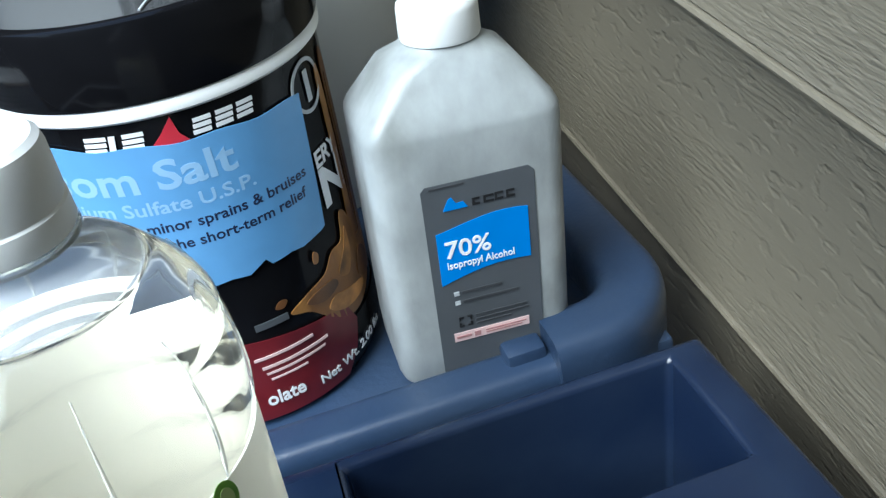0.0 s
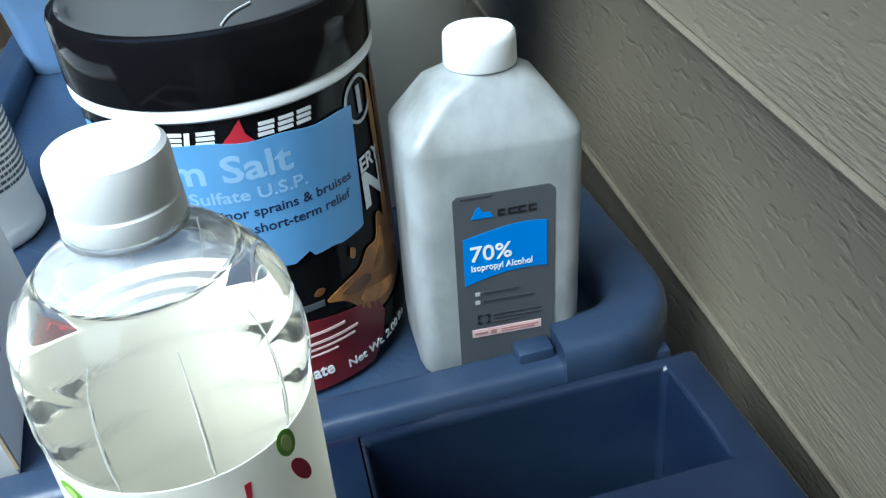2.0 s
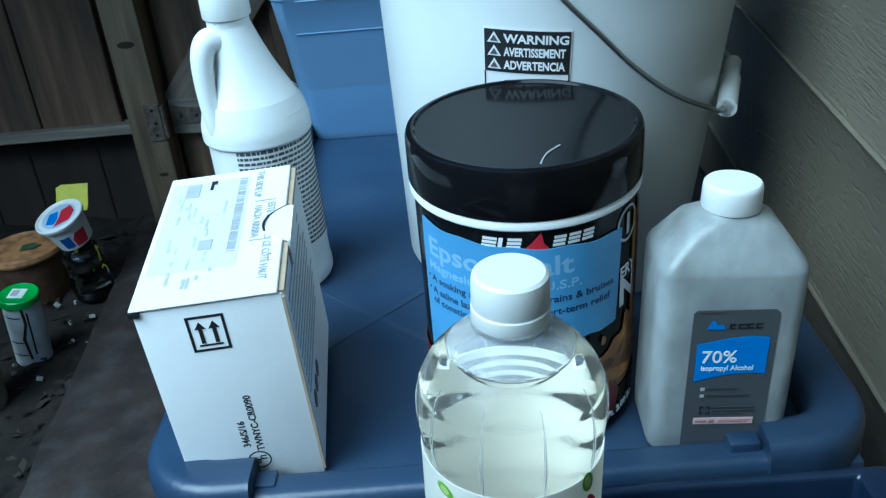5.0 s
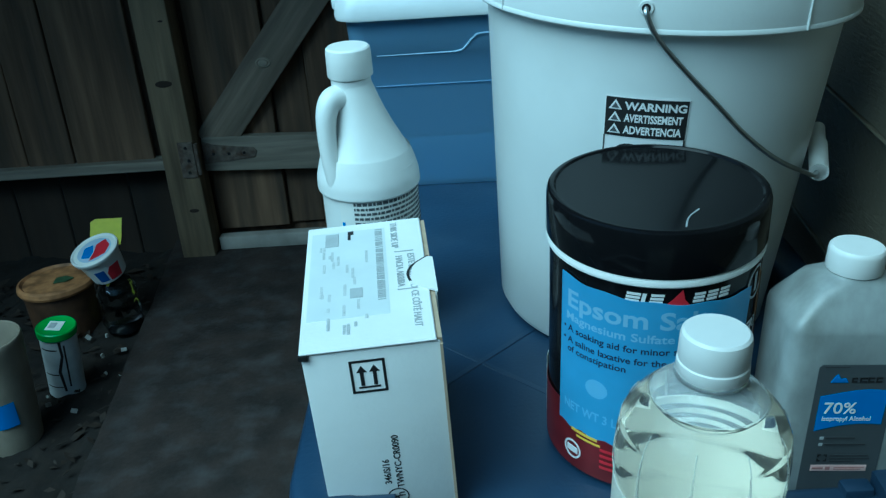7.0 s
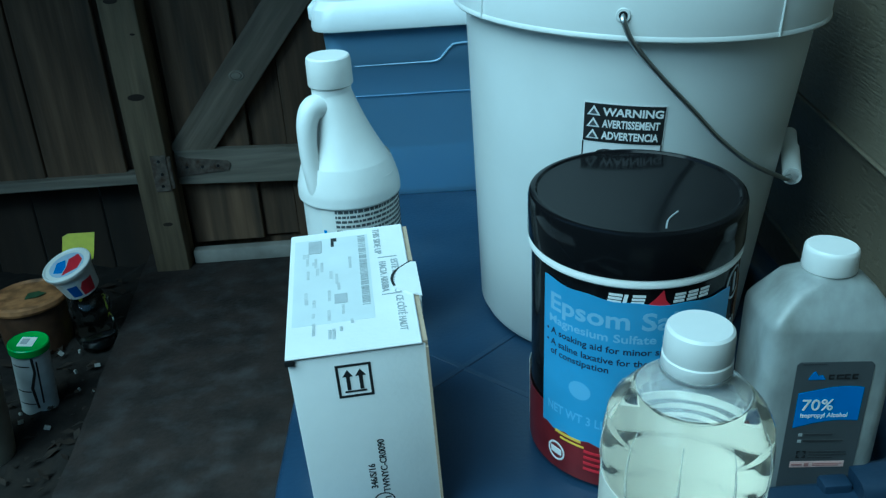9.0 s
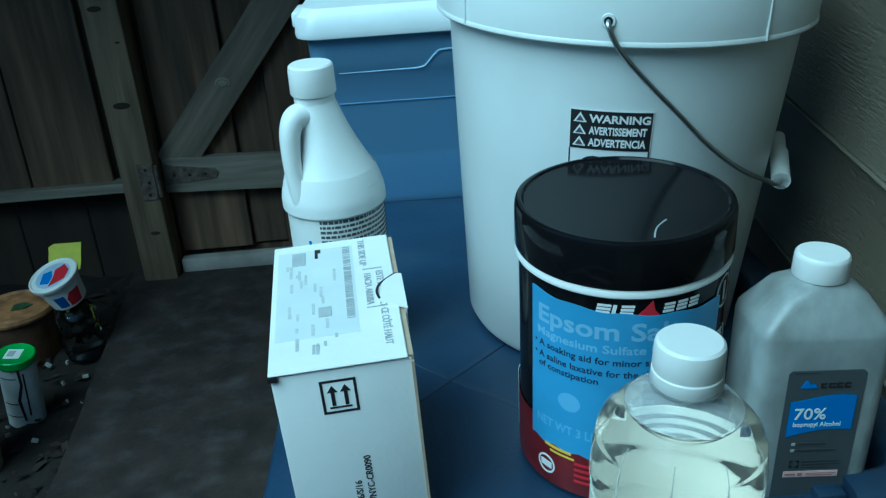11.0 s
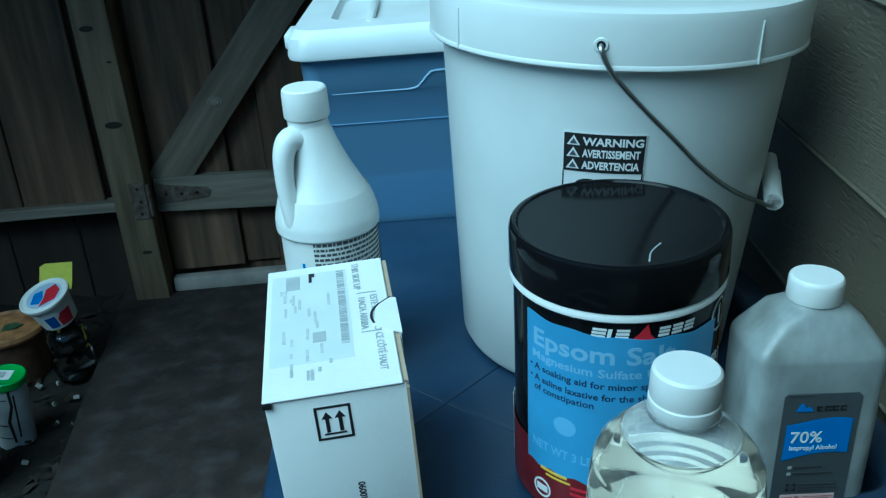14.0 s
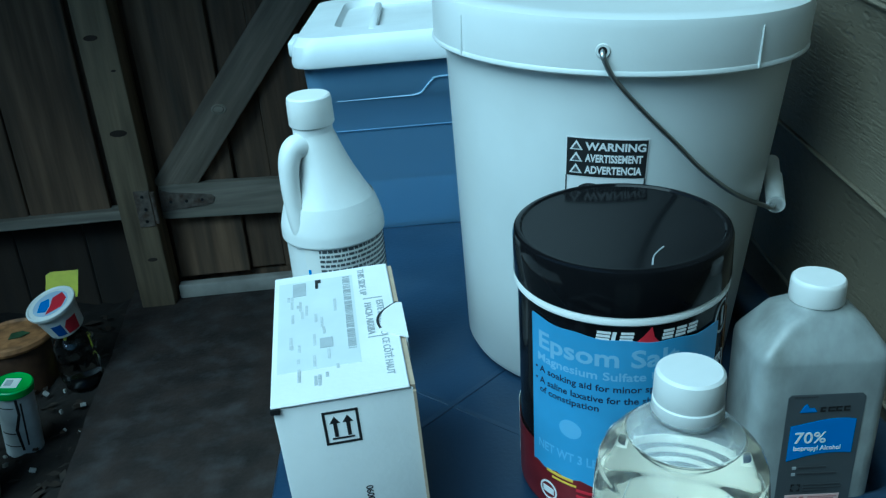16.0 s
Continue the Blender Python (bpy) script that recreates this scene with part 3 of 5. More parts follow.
# ---- bucket ----
def bucket():
    b = thing("plastic_bucket", "large white lidded plastic pail with wire handle and warning label", "bucket", pose(-0.1998, 0.2636, 0.7, 1.9, 3.9, 0))
    rb, rt, h = 0.1205, 0.1412, 0.281
    part("body", lathe([(0, 0.004), (rb - 0.012, 0.004), (rb - 0.010, 0), (rb - 0.004, 0.001), (rb, 0.008), (rt, h), (rt, h + 0.02), (0, h + 0.02)], 96), BUCKET_PLASTIC, b)
    lid = [(rt + 0.0005, h), (rt + 0.0092, h - 0.001), (rt + 0.0104, h + 0.0002), (rt + 0.0104, h + 0.0022), (rt + 0.0096, h + 0.0034), (rt + 0.0104, h + 0.031), (rt + 0.0086, h + 0.0375), (rt + 0.003, h + 0.04), (rt - 0.008, h + 0.04), (rt - 0.013, h + 0.036), (rt - 0.016, h + 0.027), (0, h + 0.027)]
    lid = part("lid", lathe(lid, 96), BUCKET_PLASTIC, b, "white snap-on lid with a deep skirt")
    for a in (-62, 27, 118, 208):
        tear = block(-0.0007, 0.0007, -rt - 0.0112, -rt - 0.008, h, h + 0.03, 0.0003, 1)
        bmesh.ops.transform(tear, matrix=pose(0, 0, 0, 0, 0, a), verts=tear.verts[:])
        part("tear_seam", tear, BUCKET_PLASTIC, lid)
    at = lambda a, z, out: ((rb + (rt - rb) * z / h + out) * math.sin(radians(a)), -(rb + (rt - rb) * z / h + out) * math.cos(radians(a)), z)
    hub = lathe([(0, 0.0012), (0.0046, 0.0012), (0.0052, 0.0)], 18)
    bmesh.ops.transform(hub, matrix=pose(0, 0, h + 0.017, 0, 0, -17) @ pose(0, -rt - 0.0102, 0, 90, 0, 0), verts=hub.verts[:])
    part("handle_boss", hub, BUCKET_PLASTIC, b)
    hole = lathe([(0, 0.0016), (0.0028, 0.0016), (0.0032, 0.001)], 16)
    bmesh.ops.transform(hole, matrix=pose(0, 0, h + 0.017, 0, 0, -17) @ pose(0, -rt - 0.0102, 0, 90, 0, 0), verts=hole.verts[:])
    part("handle_hole", hole, BLACK_MATTE, b)
    wire = [at(-17, h + 0.017, 0.0095), at(-16.6, h + 0.013, 0.0135), at(-13.2, 0.278, 0.0125), at(-4.6, 0.254, 0.008), at(4.6, 0.232, 0.006), at(15.4, 0.207, 0.006), at(28.6, 0.184, 0.007), at(45, 0.1645, 0.009), at(57, 0.1555, 0.0125), at(88, 0.1655, 0.0155)]
    wire += [at(118, 0.178, 0.012), at(140, 0.205, 0.008), at(155, 0.24, 0.007), at(161, 0.275, 0.012), at(163, h + 0.016, 0.0095)]
    part("bail", tube(curve_points(wire, 6), 0.0019, 8), STEEL, b, "thin grey steel wire handle")
    near, far = Vector(at(56.5, 0.1555, 0.0145)), Vector(at(88.2, 0.1657, 0.0155))
    sleeve = tube([near, near.lerp(far, 0.3), near.lerp(far, 0.62), near.lerp(far, 0.64), far], lambda u: 0.0076 if u < 0.6 else 0.0063, 20, None, False)
    sleeve = tube([far, near.lerp(far, 0.5), near], 0.0056, 20, sleeve, False)
    ends = [e for e in sleeve.edges if e.is_boundary]
    bmesh.ops.bridge_loops(sleeve, edges=[e for e in ends if (e.verts[0].co - near).length < 0.02])
    bmesh.ops.bridge_loops(sleeve, edges=[e for e in ends if (e.verts[0].co - far).length < 0.02])
    bmesh.ops.recalc_face_normals(sleeve, faces=sleeve.faces[:])
    part("grip", sleeve, CAP_WHITE, b, "white hollow plastic tube grip")
    cone = lambda z: rb + (rt - rb) * z / h
    c = radians(-14.25) * rb
    w = 0.0261
    z1 = 0.232
    part("label", wrap(bar(c - w, c + w, z1 - 0.13, z1 + 0.001), cone, 0.0002), WHITE_INK, b, "printed warning label")
    part("label_head", wrap(bar(c - w + 0.0008, c + w - 0.0008, z1 - 0.0292, z1), cone, 0.0006), INK, b, "black warning panel")
    t = bmesh.new()
    for k, word in enumerate(("WARNING", "AVERTISSEMENT", "ADVERTENCIA")):
        y = z1 - 0.0084 - 0.0091 * k
        letters(word, 0.0056, t, c - 0.0132, y, 0.0378 if k == 0 else 0.0362, 0.045)
    part("lettering", wrap(t, cone, 0.0010), WHITE_INK, b)
    t = bmesh.new()
    for k in range(3):
        y = z1 - 0.0086 - 0.0091 * k
        x = c - 0.0192
        poly([(x - 0.0042, y - 0.0003), (x + 0.0042, y - 0.0003), (x, y + 0.0072)], t)
    part("triangle_mark", wrap(t, cone, 0.0010), WHITE_INK, b)
    t = bmesh.new()
    for k in range(3):
        y = z1 - 0.0086 - 0.0091 * k
        x = c - 0.0192
        poly([(x - 0.0024, y + 0.0008), (x + 0.0024, y + 0.0008), (x, y + 0.005)], t)
    part("triangle_core", wrap(t, cone, 0.0014), GREY_LABEL, b)
    t = disc(c - 0.009, z1 - 0.041, 0.009, 0.0065)
    poly([(c - 0.004, z1 - 0.046), (c + 0.018, z1 - 0.05), (c + 0.02, z1 - 0.045), (c - 0.002, z1 - 0.036)], t)
    part("pictogram", wrap(t, cone, 0.0006), INK, b)
    for x in (c - w + 0.0004, c + w - 0.0012):
        part("label_border", wrap(bar(x, x + 0.0008, z1 - 0.13, z1 - 0.0295), cone, 0.0006), INK, b)


bucket()


# ---- storage tote ----
def tote():
    t = thing("storage_tote", "translucent blue plastic storage tote with white lid", "storage box", pose(-0.29, 0.575, 0.70, 1, 0, -2))
    def shell(w, d, z, r):
        x0, x1, y0, y1 = -w / 2, w / 2, 0.0 - (d - 0.25) / 2, 0.25 + (d - 0.25) / 2
        return [(x, y, z) for x, y in arc(x1 - r, y0 + r, r, -90, 0) + arc(x1 - r, y1 - r, r, 0, 90) + arc(x0 + r, y1 - r, r, 90, 180) + arc(x0 + r, y0 + r, r, 180, 270)]
    def loft(loops, close=(True, True)):
        bm = bmesh.new()
        rings = [[bm.verts.new(p) for p in loop] for loop in loops]
        for a, b in zip(rings, rings[1:]):
            for i in range(len(a)):
                j = (i + 1) % len(a)
                bm.faces.new((a[i], a[j], b[j], b[i]))
        if close[0]:
            bm.faces.new(rings[0][::-1])
        if close[1]:
            bm.faces.new(rings[-1])
        return bm
    W, D = 0.325, 0.25
    body = loft([shell(W - 0.004, D - 0.004, 0.0, 0.02), shell(W, D, 0.003, 0.022), shell(W + 0.014, D + 0.014, 0.068, 0.022), shell(W + 0.0155, D + 0.0155, 0.07, 0.022), shell(W + 0.029, D + 0.029, 0.136, 0.022), shell(W + 0.0305, D + 0.0305, 0.138, 0.022), shell(W + 0.039, D + 0.039, 0.175, 0.022), shell(W + 0.042, D + 0.042, 0.177, 0.022), shell(W + 0.046, D + 0.046, 0.22, 0.022)])
    part("body", body, TOTE_BLUE, t, "cloudy blue ribbed body")
    inner = loft([shell(W - 0.01, D - 0.01, 0.006, 0.018), shell(W + 0.001, D + 0.001, 0.066, 0.018)])
    part("contents", inner, mat("tote_contents", (0.42, 0.56, 0.72), 0.6, 0.25, 14), t, "pale folded contents seen through the wall")
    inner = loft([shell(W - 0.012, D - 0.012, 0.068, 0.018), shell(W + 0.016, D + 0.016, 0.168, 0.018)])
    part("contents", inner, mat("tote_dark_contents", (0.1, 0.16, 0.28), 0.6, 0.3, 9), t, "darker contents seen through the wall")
    notch = curve_points([(-0.06, -0.0205, 0.1755), (-0.05, -0.0212, 0.1775), (-0.043, -0.022, 0.184), (-0.035, -0.0226, 0.192), (-0.022, -0.023, 0.196), (0.06, -0.023, 0.197)])
    part("moulding", tube(notch, 0.0012, 6), TOTE_EDGE, t)
    part("moulding", tube([(-0.15, -0.0195, 0.175), (-0.06, -0.0205, 0.1755)], 0.0009, 6), TOTE_EDGE, t)
    part("moulding", tube([(-0.155, -0.0155, 0.137), (0.155, -0.0155, 0.137)], 0.0008, 6), TOTE_BLUE, t)
    lid = loft([shell(W + 0.05, D + 0.05, 0.217, 0.024), shell(W + 0.068, D + 0.068, 0.219, 0.03), shell(W + 0.07, D + 0.07, 0.224, 0.03), shell(W + 0.064, D + 0.064, 0.243, 0.03), shell(W + 0.05, D + 0.05, 0.252, 0.03), shell(W - 0.03, D - 0.03, 0.254, 0.03), shell(W - 0.04, D - 0.04, 0.246, 0.03), shell(W - 0.06, D - 0.06, 0.246, 0.03)])
    lid = part("lid", lid, LID_WHITE, t, "white moulded lid with a sunken middle")
    part("latch", block(-W / 2 - 0.043, -W / 2 - 0.03, 0.03, 0.09, 0.222, 0.24, 0.003), LID_WHITE, lid)
    part("lid_rib", block(-0.105, -0.095, 0.0, 0.2, 0.245, 0.2545, 0.003), LID_WHITE, lid)


tote()


# ---- shipping carton ----
def carton():
    b = thing("shipping_carton", "white cardboard carton with tuck flap, arrows and shipping label", "box", pose(-0.3690, -0.0245, 0.7, 4.5, -1.2, 4.5) @ Matrix.Diagonal((1.02, 0.935, 0.992, 1)))
    W, D, H0, H1 = 0.081, 0.163, 0.1412, 0.1418
    body = block(-W, 0, 0, D, 0, 0.138, 0.0012, 2)
    for v in body.verts:
        if v.co.z > 0.07:
            v.co.z += (H0 - 0.0015 - 0.138) + (H1 - H0) * v.co.y / D
    part("body", body, CARDBOARD_WHITE, b)
    lean = pose(0, 0, H0, math.degrees(math.atan2(H1 - H0, D)), 0, 0)
    lid = block(-W - 0.0008, -0.002, -0.0015, D, 0.0, 0.0016, 0.0006, 1)
    bmesh.ops.transform(lid, matrix=lean, verts=lid.verts[:])
    lid = part("lid", lid, CARDBOARD_WHITE, b, "white closed lid")
    edge = block(-0.0008, 0.0006, 0.002, D - 0.002, -0.137, -0.003, 0)
    bmesh.ops.transform(edge, matrix=lean, verts=edge.verts[:])
    part("side_panel", edge, CARDBOARD_WHITE, b)
    e2 = block(-0.0022, 0.0012, 0.002, D - 0.002, -0.004, -0.0002, 0)
    bmesh.ops.transform(e2, matrix=lean, verts=e2.verts[:])
    part("raw_edge", e2, CARDBOARD_BROWN, b, "brown corrugated edge")
    e3 = block(-0.0005, 0.0012, -0.0012, 0.0012, -0.136, -0.003, 0)
    bmesh.ops.transform(e3, matrix=lean, verts=e3.verts[:])
    part("raw_edge", e3, CARDBOARD_BROWN, b, "brown corrugated edge")
    # tuck tab folded over the lid
    tab = poly([(-0.014, 0.066), (0.003, 0.052), (0.003, 0.098), (-0.004, 0.1), (-0.011, 0.087)])
    thick(tab, 0.0012)
    bmesh.ops.transform(tab, matrix=lean @ pose(0, 0, 0.0016), verts=tab.verts[:])
    part("tab", tab, CARDBOARD_WHITE, lid)
    # Curved shadow of the tab, drawn as a thin black tube.
    tab_shadow = tube(curve_points([(-0.013, 0.068, 0.0022), (-0.0145, 0.078, 0.0022), (-0.012, 0.088, 0.0022), (-0.004, 0.097, 0.0022), (0.0, 0.1, 0.0022)], 5), 0.0009, 6)
    bmesh.ops.transform(tab_shadow, matrix=lean, verts=tab_shadow.verts[:])
    part("tab_shadow", tab_shadow, INK, lid)
    tabside = block(0.0013, 0.0024, 0.052, 0.098, -0.014, 0.0026, 0)
    bmesh.ops.transform(tabside, matrix=lean, verts=tabside.verts[:])
    part("tab", tabside, CARDBOARD_WHITE, lid)
    corner = block(-W - 0.0012, -W + 0.004, -0.002, 0.002, -0.0035, -0.0002, 0)
    bmesh.ops.transform(corner, matrix=lean, verts=corner.verts[:])
    part("gap", corner, INK, b)
    front = pose(0, 0, 0, 90, 0, 0)
    # this-way-up panel
    t = bmesh.new()
    x0, x1, y0, y1, w = -0.0545, -0.0335, 0.108, 0.1325, 0.0016
    for r in ((x0, x1, y0, y0 + w), (x0, x1, y1 - w, y1), (x0, x0 + w, y0 + w, y1 - w), (x1 - w, x1, y0 + w, y1 - w), (x0 + 0.004, x1 - 0.004, y0 + 0.0036, y0 + 0.0048)):
        bar(*r, bm=t)
    for x in (-0.0478, -0.0402):
        bar(x - 0.0011, x + 0.0011, y0 + 0.0055, y0 + 0.0155, t)
        poly([(x - 0.0031, y0 + 0.0155), (x + 0.0031, y0 + 0.0155), (x, y0 + 0.0205)], t)
    part("arrow_mark", stand(t, front), INK, b, "black two-arrow this-way-up mark")
    # code printed up the front
    t = letters("346/S/16", 0.0042, None, 0, 0, 0, 0.02)
    letters("TWNYC-CR0090", 0.0042, t, -0.004, -0.0075, 0, 0.02)
    part("print", stand(t, front @ pose(-0.0395, 0.031, 0, 0, 0, 90)), INK, b)
    t = bmesh.new()
    for k in range(24):
        a, c = 2 * math.pi * k / 24, 2 * math.pi * (k + 1) / 24
        poly([(r * math.cos(q), r * math.sin(q)) for r, q in ((0.0062, a), (0.007, a), (0.007, c), (0.0062, c))][:2] + [(0.007 * math.cos(c), 0.007 * math.sin(c)), (0.0062 * math.cos(c), 0.0062 * math.sin(c))], t)
    letters("u", 0.006, t, -0.0035, -0.0005), letters("n", 0.006, t, -0.0005, -0.0045)
    part("mark", stand(t, front @ pose(-0.0365, 0.0195, 0, 0, 0, 90)), INK, b)
    # lid printing, read from the side
    top = lean @ pose(0, 0, 0.0016)
    s = bar(-0.0785, -0.0275, 0.033, 0.152)
    part("sticker", stand(s, top, 0.0002), STICKER, lid, "pale shipping label")
    turn = top @ pose(0, 0, 0.0003, 0, 0, -90)
    t = letters("THIS SIDE UP", 0.0046, None, -0.158, -0.0235, 0.04)
    letters("ESTE EXTREMO", 0.0046, t, -0.108, -0.0135, 0.047)
    letters("HACIA ARRIBA", 0.0046, t, -0.106, -0.0215, 0.042)
    letters("CE CÔTÉ HAUT", 0.0046, t, -0.057, -0.0135, 0.043)
    bar(-0.1125, -0.1118, -0.022, -0.009, t), bar(-0.0605, -0.0598, -0.022, -0.009, t)
    part("lettering", stand(t, turn), GREY_INK, lid)
    t = bmesh.new()
    random.seed(9)
    x = -0.15
    while x < -0.05:
        w = random.choice((0.0006, 0.0011, 0.0017))
        bar(x, x + w, -0.0345, -0.0295, t)
        x += w + random.choice((0.0007, 0.0011, 0.0018))
    tagged(part("barcode", stand(t, turn), GREY_INK, lid), "printed grey barcode", kind="stuff")
    for r in ((-0.149, -0.13, -0.069, -0.06), (-0.068, -0.056, -0.052, -0.044)):
        part("stamp", stand(bar(*r), turn), GREY_INK, lid)
    part("stamp", stand(bars([(-0.151, -0.138, -0.0535, -0.0515), (-0.151, -0.146, -0.0515, -0.0495)]), turn), INK, lid)
    t = bmesh.new()
    for k in range(26):
        x, y = random.uniform(-0.14, -0.02), random.uniform(-0.074, -0.04)
        x2 = x
        for n in range(random.randint(3, 8)):
            w = random.uniform(0.0008, 0.002)
            bar(x2, x2 + w, y, y + 0.0018, t)
            x2 += w + 0.0006
    part("small_print", stand(t, turn @ pose(0, 0, -0.0001)), mat("faint_ink", (0.56, 0.58, 0.58), 0.6, 0.1), lid)
    # printed panel on the right side
    t = bmesh.new()
    side = pose(0.0007, 0, 0, 90, 0, 90)
    for k in range(11):
        x2, y = 0.012, 0.125 - 0.0068 * k
        while x2 < 0.14 - random.uniform(0, 0.03):
            w = random.uniform(0.002, 0.007)
            bar(x2, x2 + w, y, y + 0.0024, t)
            x2 += w + 0.0012
    part("small_print", stand(t, side), GREY_INK, b)
    t = bmesh.new()
    for k in range(3):
        disc(0.025 + 0.016 * k, 0.042, 0.006, 0.006, t)
    part("symbol_row", stand(t, side), GREY_LABEL, b)


carton()


# ---- white jug ----
def jug():
    j = thing("cleaner_jug", "white plastic quart jug with moulded handle and printed back label", "bottle", pose(-0.4325, 0.240, 0.7015, 2.5, 0, 8))
    r = 0.0425
    prof = [(0, 0.002), (r - 0.006, 0.002)] + rounded([(r - 0.004, 0.0), (r - 0.0005, 0.004), (r, 0.012), (r - 0.001, 0.03), (r - 0.0015, 0.1335), (r - 0.0008, 0.1365), (r + 0.0014, 0.1385), (r + 0.0016, 0.142), (r + 0.001, 0.15), (r - 0.0025, 0.163)], 5)
    bm = lathe(prof[:-1] + [(r - 0.0025, 0.163), (r - 0.005, 0.17)], 56)
    # sloping upper body, leaning towards the handle side
    rings = []
    for k in range(15):
        u = k / 14
        w = (r - 0.003) + (0.0158 - (r - 0.003)) * (u + 0.10 * math.sin(math.pi * u))
        cx = -0.006 * u
        rings.append([bm.verts.new((cx + w * math.cos(2 * math.pi * i / 40) * (1 if math.cos(2 * math.pi * i / 40) > 0 else 1 - 0.22 * math.sin(math.pi * u)), w * math.sin(2 * math.pi * i / 40), 0.164 + 0.066 * u)) for i in range(40)])
    for a, b in zip(rings, rings[1:]):
        for i in range(40):
            bm.faces.new((a[i], a[(i + 1) % 40], b[(i + 1) % 40], b[i]))
    part("body", bm, WHITE_PLASTIC, j)
    neck = lathe([(0.013, 0.224), (0.0165, 0.226), (0.0165, 0.232), (0.015, 0.233), (0.015, 0.245), (0, 0.245)], 40)
    bmesh.ops.translate(neck, verts=neck.verts[:], vec=(-0.006, 0, 0))
    part("neck", neck, WHITE_PLASTIC, j)
    grip = tube(curve_points([(-0.012, -0.006, 0.217), (-0.023, -0.011, 0.218), (-0.029, -0.015, 0.208), (-0.031, -0.018, 0.19), (-0.0305, -0.0205, 0.172), (-0.028, -0.0225, 0.155), (-0.025, -0.022, 0.138)], 7), lambda u: 0.009 + 0.0014 * math.cos(5 * u), 16)
    part("handle", grip, WHITE_PLASTIC, j, "hollow moulded handle")
    for k in range(6):
        ring = tube([((r - 0.002 - 0.0024 * k) * math.sin(radians(a)), -(r - 0.002 - 0.0024 * k) * math.cos(radians(a)), 0.158 + 0.0048 * k) for a in range(40, 125, 5)], 0.0011, 6)
        part("grip_ridge", ring, WHITE_PLASTIC, j)
    cap = [(0, 0.2575), (0.0165, 0.2575), (0.0178, 0.2563), (0.0184, 0.253), (0.0187, 0.2345), (0.0182, 0.2335), (0, 0.2335)]
    cap = lathe(cap[::-1], 48)
    bmesh.ops.translate(cap, verts=cap.verts[:], vec=(-0.006, 0, 0))
    part("cap", cap, CAP_WHITE, j, "white ribbed screw cap")
    part("label", wrap(bar(-0.03, 0.075, 0.038, 0.1385), r - 0.001, 0.0001), PAPER, j, "white paper label of small print")
    t = bmesh.new()
    random.seed(21)
    for k in range(22):
        x, y = -0.0165, 0.134 - 0.0043 * k
        while x < 0.07:
            w = random.uniform(0.0012, 0.0052)
            bar(x, min(x + w, 0.072), y, y + (0.0022 if k else 0.0027), t)
            x += w + 0.0009
    part("small_print", wrap(t, r - 0.001, 0.0005, 0.0002), GREY_LABEL, j)
    part("emblem", wrap(bar(-0.0285, -0.026, 0.1, 0.118), r - 0.001, 0.0005, 0.0002), SWAN_BLUE, j)


jug()


